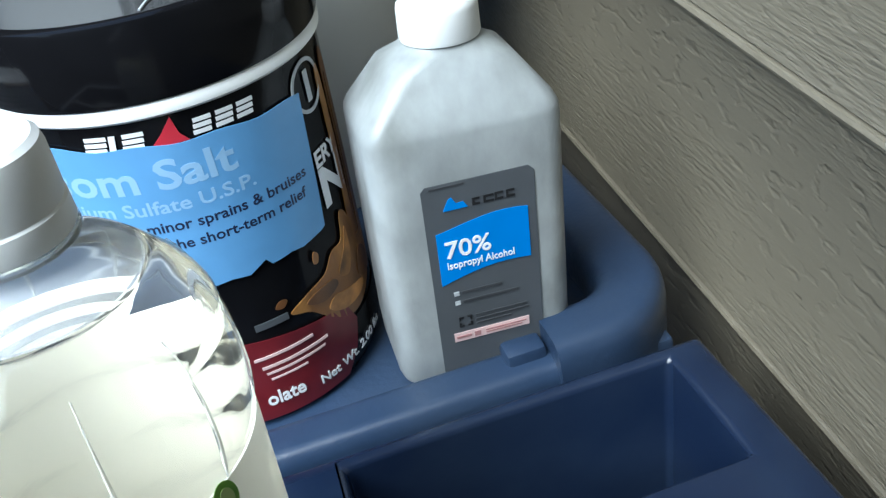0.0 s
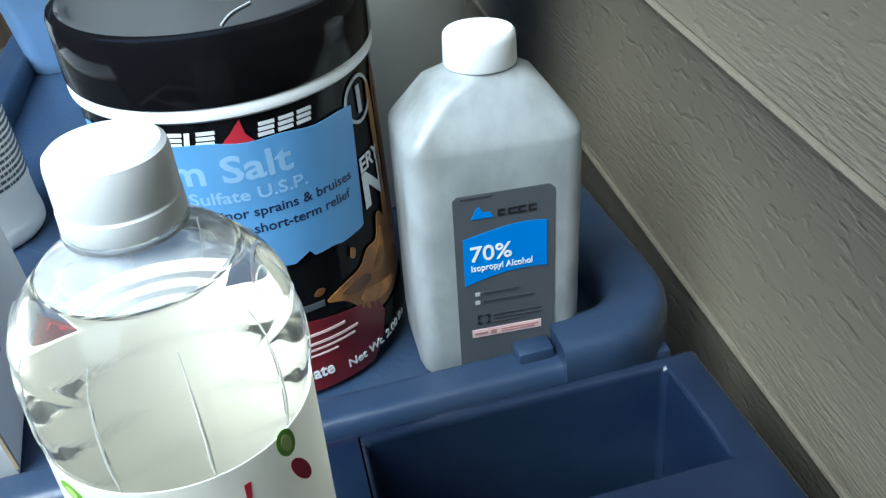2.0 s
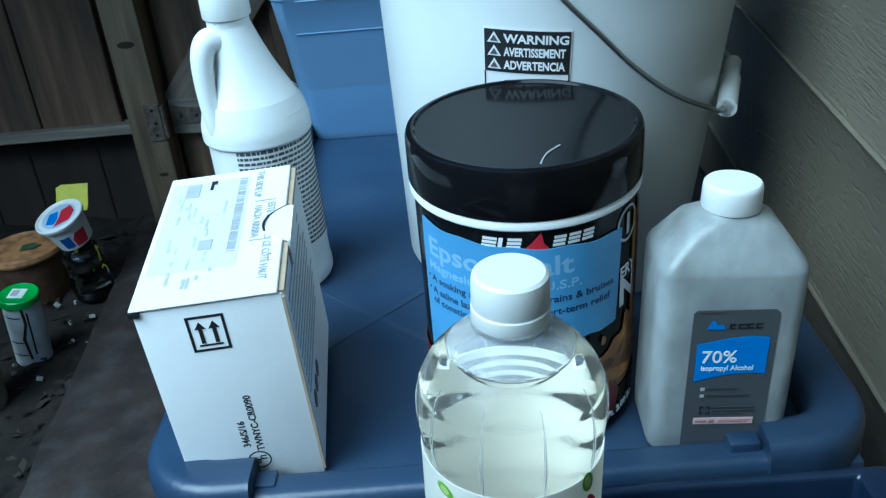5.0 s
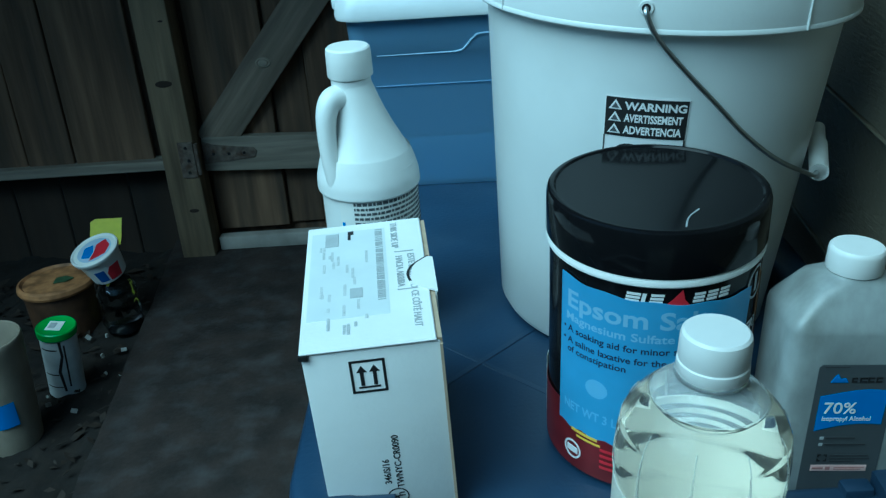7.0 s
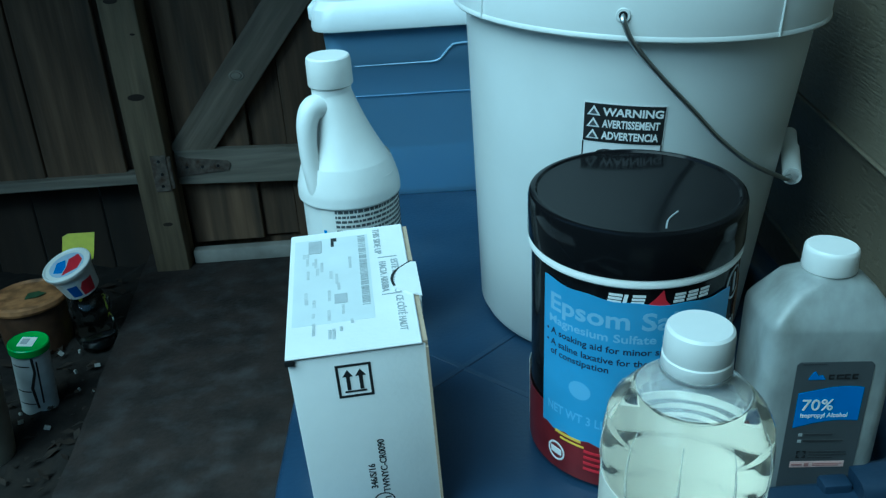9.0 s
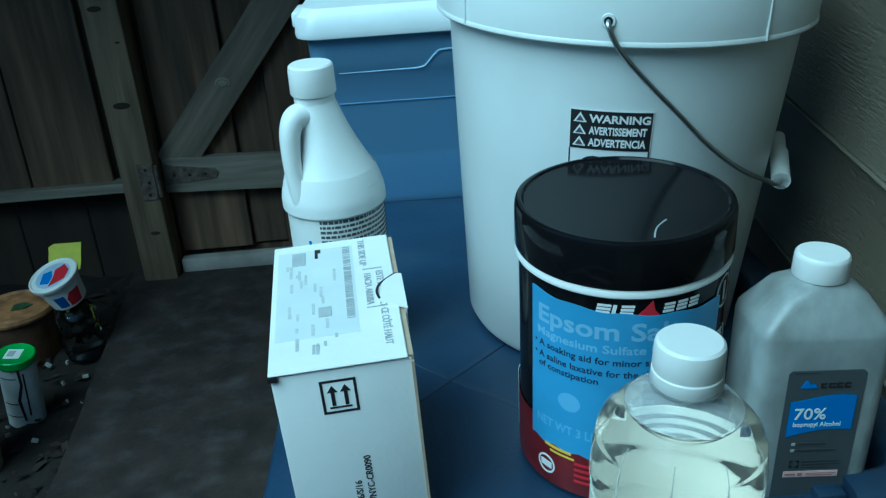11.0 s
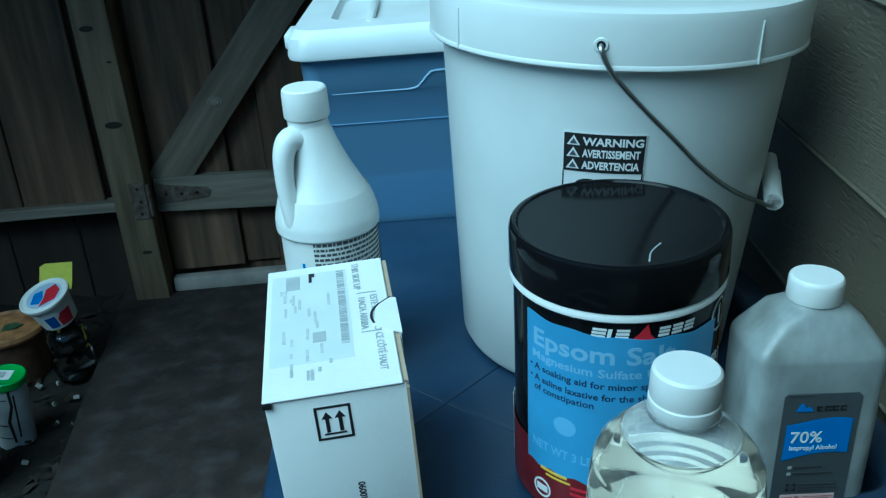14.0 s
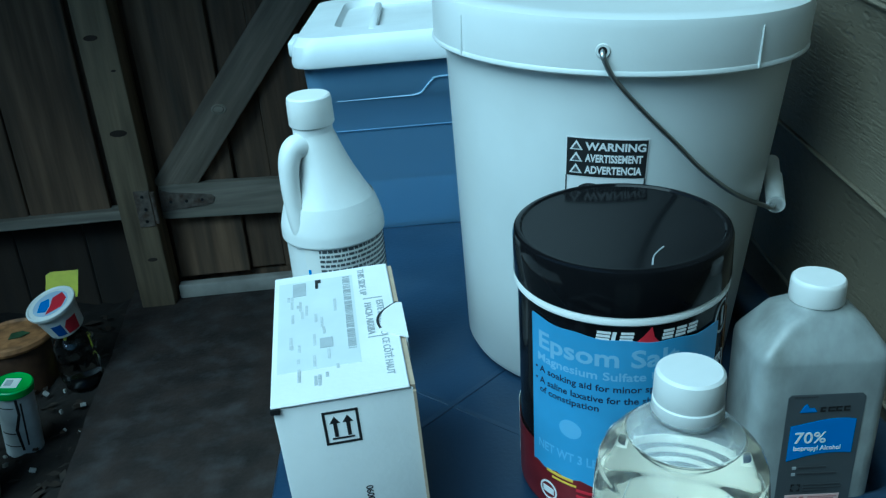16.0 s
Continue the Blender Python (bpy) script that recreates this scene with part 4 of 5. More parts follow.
# ---- black tub with the taped blue label ----
def tub():
    j = thing("supplement_tub", "black screw-top tub relabelled with a pasted blue Epsom salt sheet", "tub", pose(-0.2325, 0.0475, 0.7015, 3.0, 0.8, 0))
    r = 0.0672
    body = rounded([(r - 0.008, 0.0), (r - 0.002, 0.003), (r + 0.0008, 0.012), (r + 0.0008, 0.03), (r, 0.04), (r, 0.155), (r, 0.162)], 5)
    part("body", lathe([(0, 0.002), (r - 0.012, 0.002)] + body, 80), BLACK_GLOSS, j)
    part("collar", lathe([(r - 0.001, 0.1615), (r + 0.001, 0.162), (r + 0.0022, 0.1632), (r + 0.0024, 0.166), (r + 0.001, 0.1685), (r - 0.004, 0.1705)], 80), CAP_WHITE, j, "white neck ring under the lid")
    R = 0.0692
    lid = lathe([(r - 0.004, 0.1695), (R, 0.1685), (R + 0.0006, 0.17), (R + 0.0003, 0.1950), (R - 0.0006, 0.1975), (R - 0.003, 0.1987), (R - 0.0045, 0.1985), (R - 0.0058, 0.1972), (R - 0.009, 0.1968), (0, 0.1966)], 96)
    lid = part("lid", lid, BLACK_GLOSS, j, "glossy black screw lid")
    scratch = tube(curve_points([(0.004, -0.058, 0.1969), (0.0085, -0.046, 0.1969), (0.017, -0.036, 0.1969)], 5), 0.0006, 5)
    part("stray_thread", scratch, GREY_INK, lid)

    def deg(a):
        return radians(a) * r

    # red lower band with a curved upper edge
    t = poly([(deg(-150), 0.006), (deg(38), 0.006), (deg(46), 0.016), (deg(50), 0.03), (deg(46), 0.04)] + [(deg(42 - 6 * k), 0.044 + 0.012 * math.sin(radians(min(180, 6 * k)))) for k in range(1, 31)] + [(deg(-150), 0.045)])
    part("red_band", wrap(t, r + 0.0008, 0.0001), RED_LABEL, j, "dark red flavour band")
    part("label_seam", wrap(bar(deg(-113), deg(-104), 0.012, 0.06), r + 0.0008, 0.0006), PAPER, j)
    # poured chocolate and caramel picture
    def flow(points, steps=5):
        n, out = len(points), []
        for i in range(n):
            p = [Vector((deg(points[k % n][0]), points[k % n][1])) for k in (i - 1, i, i + 1, i + 2)]
            for q in range(steps):
                u = q / steps
                v = 0.5 * (2 * p[1] + (p[2] - p[0]) * u + (2 * p[0] - 5 * p[1] + 4 * p[2] - p[3]) * u * u + (3 * p[1] - p[0] - 3 * p[2] + p[3]) * u ** 3)
                out.append((v.x, v.y))
        return poly(out)

    for pts, m, lift in (
            (((60, 0.055), (66, 0.05), (66.5, 0.09), (65, 0.145), (61, 0.147), (61.5, 0.1)), SWIRL, 0.0006),
            (((66, 0.05), (74, 0.045), (76, 0.09), (74, 0.148), (68, 0.15), (68, 0.1)), TAN_DARK, 0.0006),
            (((68.5, 0.06), (70.5, 0.06), (71, 0.1), (70.5, 0.14), (69, 0.14), (69, 0.1)), SWIRL, 0.001),
            (((20, 0.0578), (28, 0.053), (36, 0.043), (48, 0.034), (62, 0.037), (72, 0.05), (71, 0.066), (64, 0.066), (59, 0.082), (54, 0.086), (51, 0.074), (44, 0.073), (38, 0.066), (29, 0.063)), SWIRL, 0.0009),
            (((36, 0.0475), (44, 0.041), (56, 0.0395), (60, 0.044), (52, 0.0475), (45, 0.05), (40, 0.052)), TAN, 0.0013),
            (((58, 0.048), (65, 0.043), (70, 0.052), (64, 0.06), (59, 0.056)), TAN_DARK, 0.0013),
            (((27, 0.058), (35, 0.0535), (43, 0.056), (41, 0.0605), (33, 0.061)), TAN_DARK, 0.0013),
            (((45, 0.06), (51, 0.0555), (55, 0.064), (55, 0.078), (51, 0.069)), TAN, 0.0013),
            (((15, 0.064), (18, 0.063), (20, 0.066), (17, 0.067)), TAN_DARK, 0.0013),
            (((34, 0.075), (36, 0.074), (37, 0.078), (35, 0.08)), SWIRL, 0.0013)):
        part("pour", wrap(flow(pts), r, lift), m, j)
    # maker's mark above the pasted sheet, as plain slanted shapes
    zl, zh, s = 0.1515, 0.1578, 0.0016
    for a, w in ((-26, 7.0), (-14, 6.5), (7.5, 5.8), (14.8, 5.8), (22, 5.8)):
        x, w = deg(a), deg(w)
        for q in (zl, (zl + zh - s) / 2, zh - s):
            k = (q - zl) * 0.2
            part("emblem_bar", wrap(bar(x + k, x + k + w, q, q + s), r, 0.0006), WHITE_INK, j)
    part("emblem_bar", wrap(poly([(deg(-18.3), zl), (deg(-16.3), zl), (deg(-15.3), zh), (deg(-17.3), zh)]), r, 0.0006), WHITE_INK, j)
    part("emblem", wrap(poly([(deg(-6), 0.1505), (deg(6), 0.1505), (deg(3.5), 0.154), (deg(2.2), 0.161), (deg(-2), 0.155)]), r, 0.0007), RED_INK, j)
    t = bmesh.new()
    for k in range(28):
        a, c = 2 * math.pi * k / 28, 2 * math.pi * (k + 1) / 28
        poly([(deg(54) + q * math.cos(e), 0.1475 + q * math.sin(e)) for q, e in ((0.0098, a), (0.0114, a), (0.0114, c), (0.0098, c))], t)
    letters("1", 0.012, t, deg(54) - 0.0042, 0.1415, 0, 0.06)
    part("seal", wrap(t, r, 0.0006), GREY_INK, j, "round silver number one seal")
    t = letters("ERY", 0.0075, None, deg(47.5), 0.1125, 0.019, 0.03)
    letters("N", 0.0175, t, deg(47), 0.0935, 0.02, 0.05)
    part("lettering", wrap(t, r, 0.0006), WHITE_INK, j)
    t = letters("Net Wt. 2.00 lbs", 0.0048, None, deg(24), 0.0125, 0.05, 0.02)
    part("lettering", wrap(t, r + 0.0008, 0.0006), WHITE_INK, j)
    t = letters("olate", 0.0072, None, deg(2), 0.0145, 0.018, 0.03)
    part("lettering", wrap(t, r + 0.0008, 0.0006), WHITE_INK, j)
    t = bars([(deg(2), deg(26), 0.041, 0.0425), (deg(4), deg(32), 0.0355, 0.037), (deg(5), deg(30), 0.032, 0.0332), (deg(6), deg(21), 0.0285, 0.0295)])
    part("small_print", wrap(t, r + 0.0008, 0.0006), PINK_INK, j)
    part("emblem", wrap(bar(deg(6), deg(19), 0.056, 0.0595), r, 0.0006), GREY_LABEL, j)
    t = bmesh.new()
    for k in range(28):
        a, c = 2 * math.pi * k / 28, 2 * math.pi * (k + 1) / 28
        poly([(deg(-55) + q * math.cos(e), 0.021 + q * math.sin(e)) for q, e in ((0.0062, a), (0.0076, a), (0.0076, c), (0.0062, c))], t)
    bars([(deg(-55) - 0.0048, deg(-55) + 0.0048, 0.0185, 0.0235)], t)
    part("seal", wrap(t, r + 0.0008, 0.0006), WHITE_INK, j)
    t = bars([(deg(-36), deg(-15), 0.031 - 0.0048 * k, 0.033 - 0.0048 * k) for k in range(4)])
    part("small_print", wrap(t, r + 0.0008, 0.0006), RED_INK, j)
    part("flash", wrap(bars([(deg(-56), deg(-38), 0.0375, 0.0395), (deg(-52), deg(-36), 0.034, 0.0355)]), r + 0.0008, 0.0006), YELLOW_INK, j)

    # the pasted sheet: two overlapping pieces
    low = [(deg(-67 + 3.1 * k), 0.0395 + 0.0012 * math.sin(k * 1.3)) for k in range(20)] + [(deg(-6), 0.0405), (deg(-4), 0.084)]
    low += [(deg(-2 + 6.3 * k), 0.0855 + 0.0015 * k / 8 + 0.0007 * math.sin(k * 2.1)) for k in range(3)] + [(deg(17), 0.0895), (deg(19), 0.0862)]
    low += [(deg(22 + 5 * k), 0.0862 + 0.0006 * math.sin(k * 2.1)) for k in range(5)] + [(deg(44), 0.0875), (deg(45), 0.1)]
    top = [(deg(47.5 - 3.7 * k), 0.148 + 0.0006 * math.sin(k * 0.9) + 0.0075 * (k / 31)) for k in range(31)] + [(deg(-66), 0.1555)]
    sheet = part("pasted_label", wrap(poly(low + top), r, 0.0009, 0.0004), BLUE_LABEL, j, "sky-blue printed Epsom salt sheet taped round")
    t = letters("Epsom Salt", 0.0118, None, deg(-62), 0.1335, deg(79), 0.03)
    letters("Magnesium Sulfate U.S.P.", 0.0056, t, deg(-62.5), 0.1235, deg(84), 0.02)
    part("title", wrap(t, r + 0.0009, 0.0004, 0.0001), PALE_INK, sheet, "pale title lettering")
    t = letters("• A soaking aid for minor sprains & bruises", 0.0046, None, deg(-64.5), 0.115, deg(106), 0.02)
    letters("• A saline laxative for the short-term relief", 0.0046, t, deg(-64.5), 0.1065, deg(104), 0.02)
    letters("of constipation", 0.0046, t, deg(-61), 0.0995, deg(37), 0.02)
    part("lettering", wrap(t, r + 0.0009, 0.0004, 0.0001), NAVY_INK, sheet)
    t = letters("NET WT 3 LBS", 0.0066, None, deg(-63), 0.054, deg(42), 0.02)
    poly([(deg(-20), 0.072), (deg(-6), 0.074), (deg(-2), 0.088), (deg(-10), 0.092), (deg(-16), 0.085)], t), disc(deg(-40), 0.08, 0.008, 0.007, t)
    part("faint_print", wrap(t, r + 0.0009, 0.0004, 0.0001), mat("faint_blue", (0.24, 0.47, 0.74), 0.4, 0.05), sheet)


tub()


# ---- alcohol bottle ----
def alcohol():
    j = thing("alcohol_bottle", "cloudy white rectangular isopropyl alcohol bottle with grey label", "bottle", pose(-0.128, -0.008, 0.7032, 0.2, 2.86, -1.5) @ Matrix.Diagonal((0.97, 0.97, 0.97, 1)))
    def loop(w, d, r, z):
        return [(x, y, z) for x, y in arc(w / 2 - r, -d / 2 + r, r, -90, 0, 5) + arc(w / 2 - r, d / 2 - r, r, 0, 90, 5) + arc(-w / 2 + r, d / 2 - r, r, 90, 180, 5) + arc(-w / 2 + r, -d / 2 + r, r, 180, 270, 5)]
    W, D = 0.0850, 0.058
    levels = [(W - 0.01, D - 0.01, 0.008, 0.0), (W - 0.004, D - 0.004, 0.01, 0.0015), (W - 0.001, D - 0.001, 0.0105, 0.006), (W, D, 0.0105, 0.02), (W, D, 0.0095, 0.125), (W - 0.001, D - 0.001, 0.0095, 0.1285), (W - 0.005, D - 0.005, 0.009, 0.1325), (W - 0.031, D - 0.016, 0.011, 0.1495), (0.042, 0.034, 0.0165, 0.154), (0.033, 0.031, 0.0155, 0.157)]
    bm = bmesh.new()
    rings = [[bm.verts.new(p) for p in loop(*l)] for l in levels]
    for a, b in zip(rings, rings[1:]):
        for i in range(len(a)):
            bm.faces.new((a[i], a[(i + 1) % len(a)], b[(i + 1) % len(a)], b[i]))
    bm.faces.new(rings[0][::-1]), bm.faces.new(rings[-1])
    part("body", bm, HDPE, j, "scuffed translucent white body with sloping shoulders")
    part("neck", lathe([(0.0145, 0.153), (0.0145, 0.159), (0, 0.159)], 40), HDPE, j)
    part("cap", lathe([(0, 0.1573), (0.0166, 0.1573), (0.017, 0.1583), (0.0167, 0.1695), (0.0163, 0.1717), (0.0152, 0.1729), (0, 0.1731)], 48), CAP_WHITE, j, "white fine-ribbed cap")
    face = pose(0.0035, -D / 2 - 0.0003, 0, 90, 0, 0)
    x0, x1, y0, y1 = -0.0262, 0.0232, 0.004, 0.1052
    lab = part("label", stand(poly([(x0, y0 + 0.002), (x0 + 0.002, y0), (x1, y0), (x1, y1 - 0.0025), (x1 - 0.0025, y1), (x0 + 0.002, y1), (x0, y1 - 0.002)]), face), GREY_LABEL, j, "dark grey printed label")
    up = face @ pose(0, 0, 0.0004)
    t = poly([(x0 + 0.004, 0.0555)] + [(x0 + 0.004 + 0.0415 * k / 8, 0.0555 + 0.0052 * math.sin(math.pi * 0.5 * k / 8) + 0.0015 * math.sin(math.pi * k / 8)) for k in range(1, 9)] + [(x0 + 0.0455 - 0.0415 * k / 8, 0.0862 - 0.0042 * math.sin(math.pi * 0.5 * k / 8) ** 2 + 0.0022 * math.sin(math.pi * k / 8)) for k in range(9)])
    part("blue_panel", stand(t, up), SWAN_BLUE, lab, "bright blue waved panel")
    t = letters("70%", 0.0082, None, x0 + 0.0068, 0.0692, 0.0205, 0.015)
    letters("Isopropyl Alcohol", 0.0035, t, x0 + 0.0072, 0.0636, 0.0305, 0.012)
    part("lettering", stand(t, up @ pose(0, 0, 0.0003)), WHITE_INK, lab)
    t = poly([(x0 + 0.0085, 0.0925), (x0 + 0.0195, 0.0925), (x0 + 0.0175, 0.0955), (x0 + 0.0145, 0.0952), (x0 + 0.0125, 0.0985), (x0 + 0.011, 0.0975)])
    part("emblem", stand(t, up), SWAN_BLUE, lab)
    t = bmesh.new()
    for k, (w, h) in enumerate(((0.0034, 0.0035), (0.0046, 0.0035), (0.0038, 0.0037), (0.0038, 0.0037))):
        x = x0 + 0.0213 + 0.0050 * k
        bars([(x, x + w, 0.0925, 0.0935), (x, x + w, 0.0925 + h - 0.001, 0.0925 + h), (x, x + 0.0011, 0.0935, 0.0925 + h - 0.001)], t)
    part("emblem", stand(t, up), INK, lab)
    soft = mat("soft_black", (0.05, 0.052, 0.056), 0.5, 0.1)
    for xa, xb, ya, yb in ((0.0035, 0.0185, 0.1035, 0.1042), (0.0125, 0.031, 0.0492, 0.0506), (0.0125, 0.0385, 0.0442, 0.0456), (0.0175, 0.042, 0.0355, 0.0365), (0.0175, 0.043, 0.0333, 0.0341), (0.0175, 0.034, 0.031, 0.0318)):
        part("print_line", stand(bars([(x0 + xa, x0 + xb, ya, yb)]), up), soft, lab)
    for ya in (0.0487, 0.0437):
        part("bullet", stand(bars([(x0 + 0.0088, x0 + 0.0112, ya, ya + 0.0021)]), up), GREY_INK, lab)
    t = bmesh.new()
    for sx in (0, 1):
        for sy in (0, 1):
            cx, cy = x0 + 0.0095 + 0.0062 * sx, 0.0312 + 0.0056 * sy
            dx, dy = (1 - 2 * sx), (1 - 2 * sy)
            bars([tuple(sorted((cx, cx + dx * 0.0022))) + tuple(sorted((cy, cy + dy * 0.0009))), tuple(sorted((cx, cx + dx * 0.0009))) + tuple(sorted((cy + dy * 0.0009, cy + dy * 0.0022)))], t)
    part("frame_mark", stand(t, up), INK, lab)
    part("notice", stand(bars([(x0 + 0.0065, x0 + 0.0425, 0.0235, 0.0282)]), up), PINK_INK, lab, "pale pink notice strip")
    dull = mat("dull_red", (0.4, 0.2, 0.19), 0.5, 0.1)
    for xa, xb, ya, yb in ((0.0075, 0.0145, 0.0252, 0.0265), (0.016, 0.019, 0.0245, 0.027), (0.0215, 0.041, 0.0262, 0.0268), (0.0215, 0.039, 0.0248, 0.0254)):
        part("print_line", stand(bars([(x0 + xa, x0 + xb, ya, yb)]), up @ pose(0, 0, 0.0003)), dull, lab)


alcohol()


# ---- vinegar bottle ----
def vinegar():
    z0 = 0.6823
    j = thing("vinegar_bottle", "clear plastic white vinegar bottle with white cap and printed wrap label", "bottle", pose(-0.2618, -0.1615, z0, 2.3, 2.2, 3) @ Matrix.Diagonal((0.93, 0.93, 0.93, 1)))
    # ribbed below the label, smooth over the shoulder
    out = rounded([(0.03, 0.0), (0.0365, 0.004), (0.0385, 0.012), (0.0388, 0.018)], 5)
    out += [(0.0384 + 0.0004 * math.cos(2 * math.pi * (k * 0.0015) / 0.0135), 0.0195 + k * 0.0015) for k in range(97)]
    out += rounded([(0.0388, 0.1665), (0.0394, 0.171), (0.0399, 0.176), (0.0404, 0.184), (0.0395, 0.196), (0.0352, 0.208), (0.0265, 0.2185), (0.0185, 0.224), (0.0148, 0.2275), (0.0139, 0.231), (0.0138, 0.2365)], 7)
    out = [(r * 1.012 if z < 0.2 else r + 0.0012 * max(0, (0.224 - z) / 0.024), z) for r, z in out]
    level = 0.2175
    liq = [p for p in out if p[1] < level]
    rl = liq[-1][0] - 0.0012
    bm = lathe([(0, 0.001)] + [(r - 0.0002, z) for r, z in liq] + [(rl, level), (rl - 0.0015, level - 0.0006), (0, level - 0.0008)], 72)
    bmesh.ops.recalc_face_normals(bm, faces=bm.faces[:])
    part("vinegar", bm, VINEGAR, j, "clear colourless vinegar").visible_shadow = False
    up = [p for p in out if p[1] > level + 0.0002]
    wall = lathe(up + [(r - 0.0008, z) for r, z in up[::-1]] + [up[0]], 72)
    bmesh.ops.recalc_face_normals(wall, faces=wall.faces[:])
    part("body", wall, PET, j, "clear plastic shoulder and neck").visible_shadow = False
    part("neck_ring", lathe([(0.0143, 0.2290), (0.0166, 0.2292), (0.0168, 0.2300), (0.0166, 0.2308), (0.0143, 0.2310)], 72), PET, j)
    cap = [(0.0146, 0.2312), (0.0159, 0.2310), (0.0164, 0.2318), (0.0162, 0.2372), (0.0157, 0.2378), (0.0157, 0.2384), (0.0160, 0.2392), (0.0158, 0.2490), (0.0153, 0.2512), (0.0140, 0.2524), (0, 0.2526)]
    part("cap", lathe(cap, 64), CAP_WHITE, j, "smooth white screw cap with tamper band")
    # ribs pressed into the shoulder
    for k in range(10):
        a = 2 * math.pi * k / 10 + 0.2
        pts = [((r + 0.0001) * math.sin(a), -(r + 0.0001) * math.cos(a), z) for r, z in out if 0.164 < z < 0.211]
        part("rib", tube(pts, lambda u: 0.0007 * math.sin(math.pi * min(max(u, 0.12), 0.88)), 6), PET, j)
    r = 0.0398
    lab = part("label", wrap(bar(-math.pi * r, math.pi * r, 0.012, 0.169), r, -0.0001, 0.0005), WRAP_PAPER, j, "glossy white wrap label with vegetables")
    d = lambda a: radians(a) * r
    # maker's mark as plain shapes
    t = bmesh.new()
    for a0, w, h in ((-24, 15, 0.0098), (-7.5, 3.6, 0.0096), (-2.5, 10, 0.0072), (9, 10, 0.0072)):
        x, wx = d(a0), d(w)
        cx, cy = x + wx / 2, 0.149 + h / 2
        if w > 12:
            poly([(x, 0.149), (x + wx * 0.34, 0.149), (x + wx * 0.44, 0.149 + h), (x, 0.149 + h)], t)
            poly([(x + wx * 0.52, 0.149), (x + wx, 0.149), (x + wx, 0.149 + h), (x + wx * 0.7, 0.149 + h)], t)
        elif w < 5:
            bar(x, x + wx, 0.149, 0.1562, t), disc(cx, 0.1582, 0.0012, 0.0012, t)
        else:
            for q in range(18):
                e0, e1 = radians(20 * q), radians(20 * q + 20)
                poly([(cx + k * math.cos(e), cy + k * math.sin(e)) for k, e in ((0.002, e0), (0.0036, e0), (0.0036, e1), (0.002, e1))], t)
    part("emblem", wrap(t, r + 0.0004, 0.0001, 0.0001), INK, lab)
    t = poly([(d(20.5), 0.152), (d(22), 0.152), (d(24), 0.1615), (d(20.8), 0.1615)])
    disc(d(21), 0.1497, 0.0012, 0.0012, t)
    part("emblem", wrap(t, r + 0.0004, 0.0001, 0.0001), RED_INK, lab)
    t = letters("DISTILLED WHITE", 0.0062, None, d(-33), 0.1365, d(62), 0.03)
    letters("VINEGAR", 0.0118, t, d(-33), 0.1215, d(62), 0.05)
    part("lettering", wrap(t, r + 0.0004, 0.0001, 0.0001), RED_INK, lab)
    # vegetables down both sides
    for s, kinds in ((-1, ((-52, 0.163, GREEN_INK, 0.0048, 0.003), (-47, 0.150, RED_INK, 0.0042, 0.0055), (-50, 0.134, YELLOW_INK, 0.0036, 0.0062), (-45, 0.108, RED_INK, 0.005, 0.004), (-52, 0.09, GREEN_INK, 0.005, 0.006))), (1, ((44, 0.165, GREEN_INK, 0.0035, 0.0058), (50, 0.150, RED_INK, 0.0026, 0.0075), (48, 0.129, GREEN_INK, 0.0042, 0.0075), (46, 0.1, RED_INK, 0.005, 0.005), (56, 0.086, GREEN_INK, 0.005, 0.006)))):
        for k, (a, z, m, rx, ry) in enumerate(kinds):
            part("vegetable", wrap(disc(d(a), z, rx, ry, None, 0.3 * s + 0.2 * k, 18), r + 0.0004, 0.0001, 0.0001), m, lab)
            if m is not RED_INK or k == 2:
                part("vegetable", wrap(disc(d(a), z, rx * 0.55, ry * 0.62, None, 0.3 * s + 0.2 * k, 14), r + 0.0004, 0.0003, 0.0001), PAPER if m is YELLOW_INK else mat("pale_green", (0.5, 0.62, 0.2), 0.4, 0.1), lab)


vinegar()


# ---- things in the tray ----
def sauce():
    j = thing("sauce_bottle", "small dark brown bottle with red print lying in the tray", "bottle", pose(-0.342, -0.102, 0.6788, 0, 0, 0))
    bm = lathe(rounded([(0.001, -0.045), (0.014, -0.045), (0.0165, -0.04), (0.0165, 0.03), (0.012, 0.04), (0.0075, 0.045), (0.0075, 0.055), (0.001, 0.0555)], 4), 32)
    bmesh.ops.transform(bm, matrix=pose(0, 0, 0, 0, 90, 0), verts=bm.verts[:])
    part("body", bm, BROWN_GLASS, j)
    for x in (-0.018, 0.018):
        ring = lathe([(0.0166, -0.006), (0.018, -0.0055), (0.0185, -0.003), (0.0185, 0.003), (0.018, 0.0055), (0.0166, 0.006)], 32)
        bmesh.ops.transform(ring, matrix=pose(x, 0, 0, 0, 90, 0), verts=ring.verts[:])
        part("band", ring, CAP_WHITE, j, "pale plastic band")
    t = bars([(-0.01, 0.01, -0.003, -0.0015), (-0.01, 0.006, 0.001, 0.0025)])
    part("print", stand(t, pose(0, -0.0, 0.0165)), RED_INK, j)


sauce()


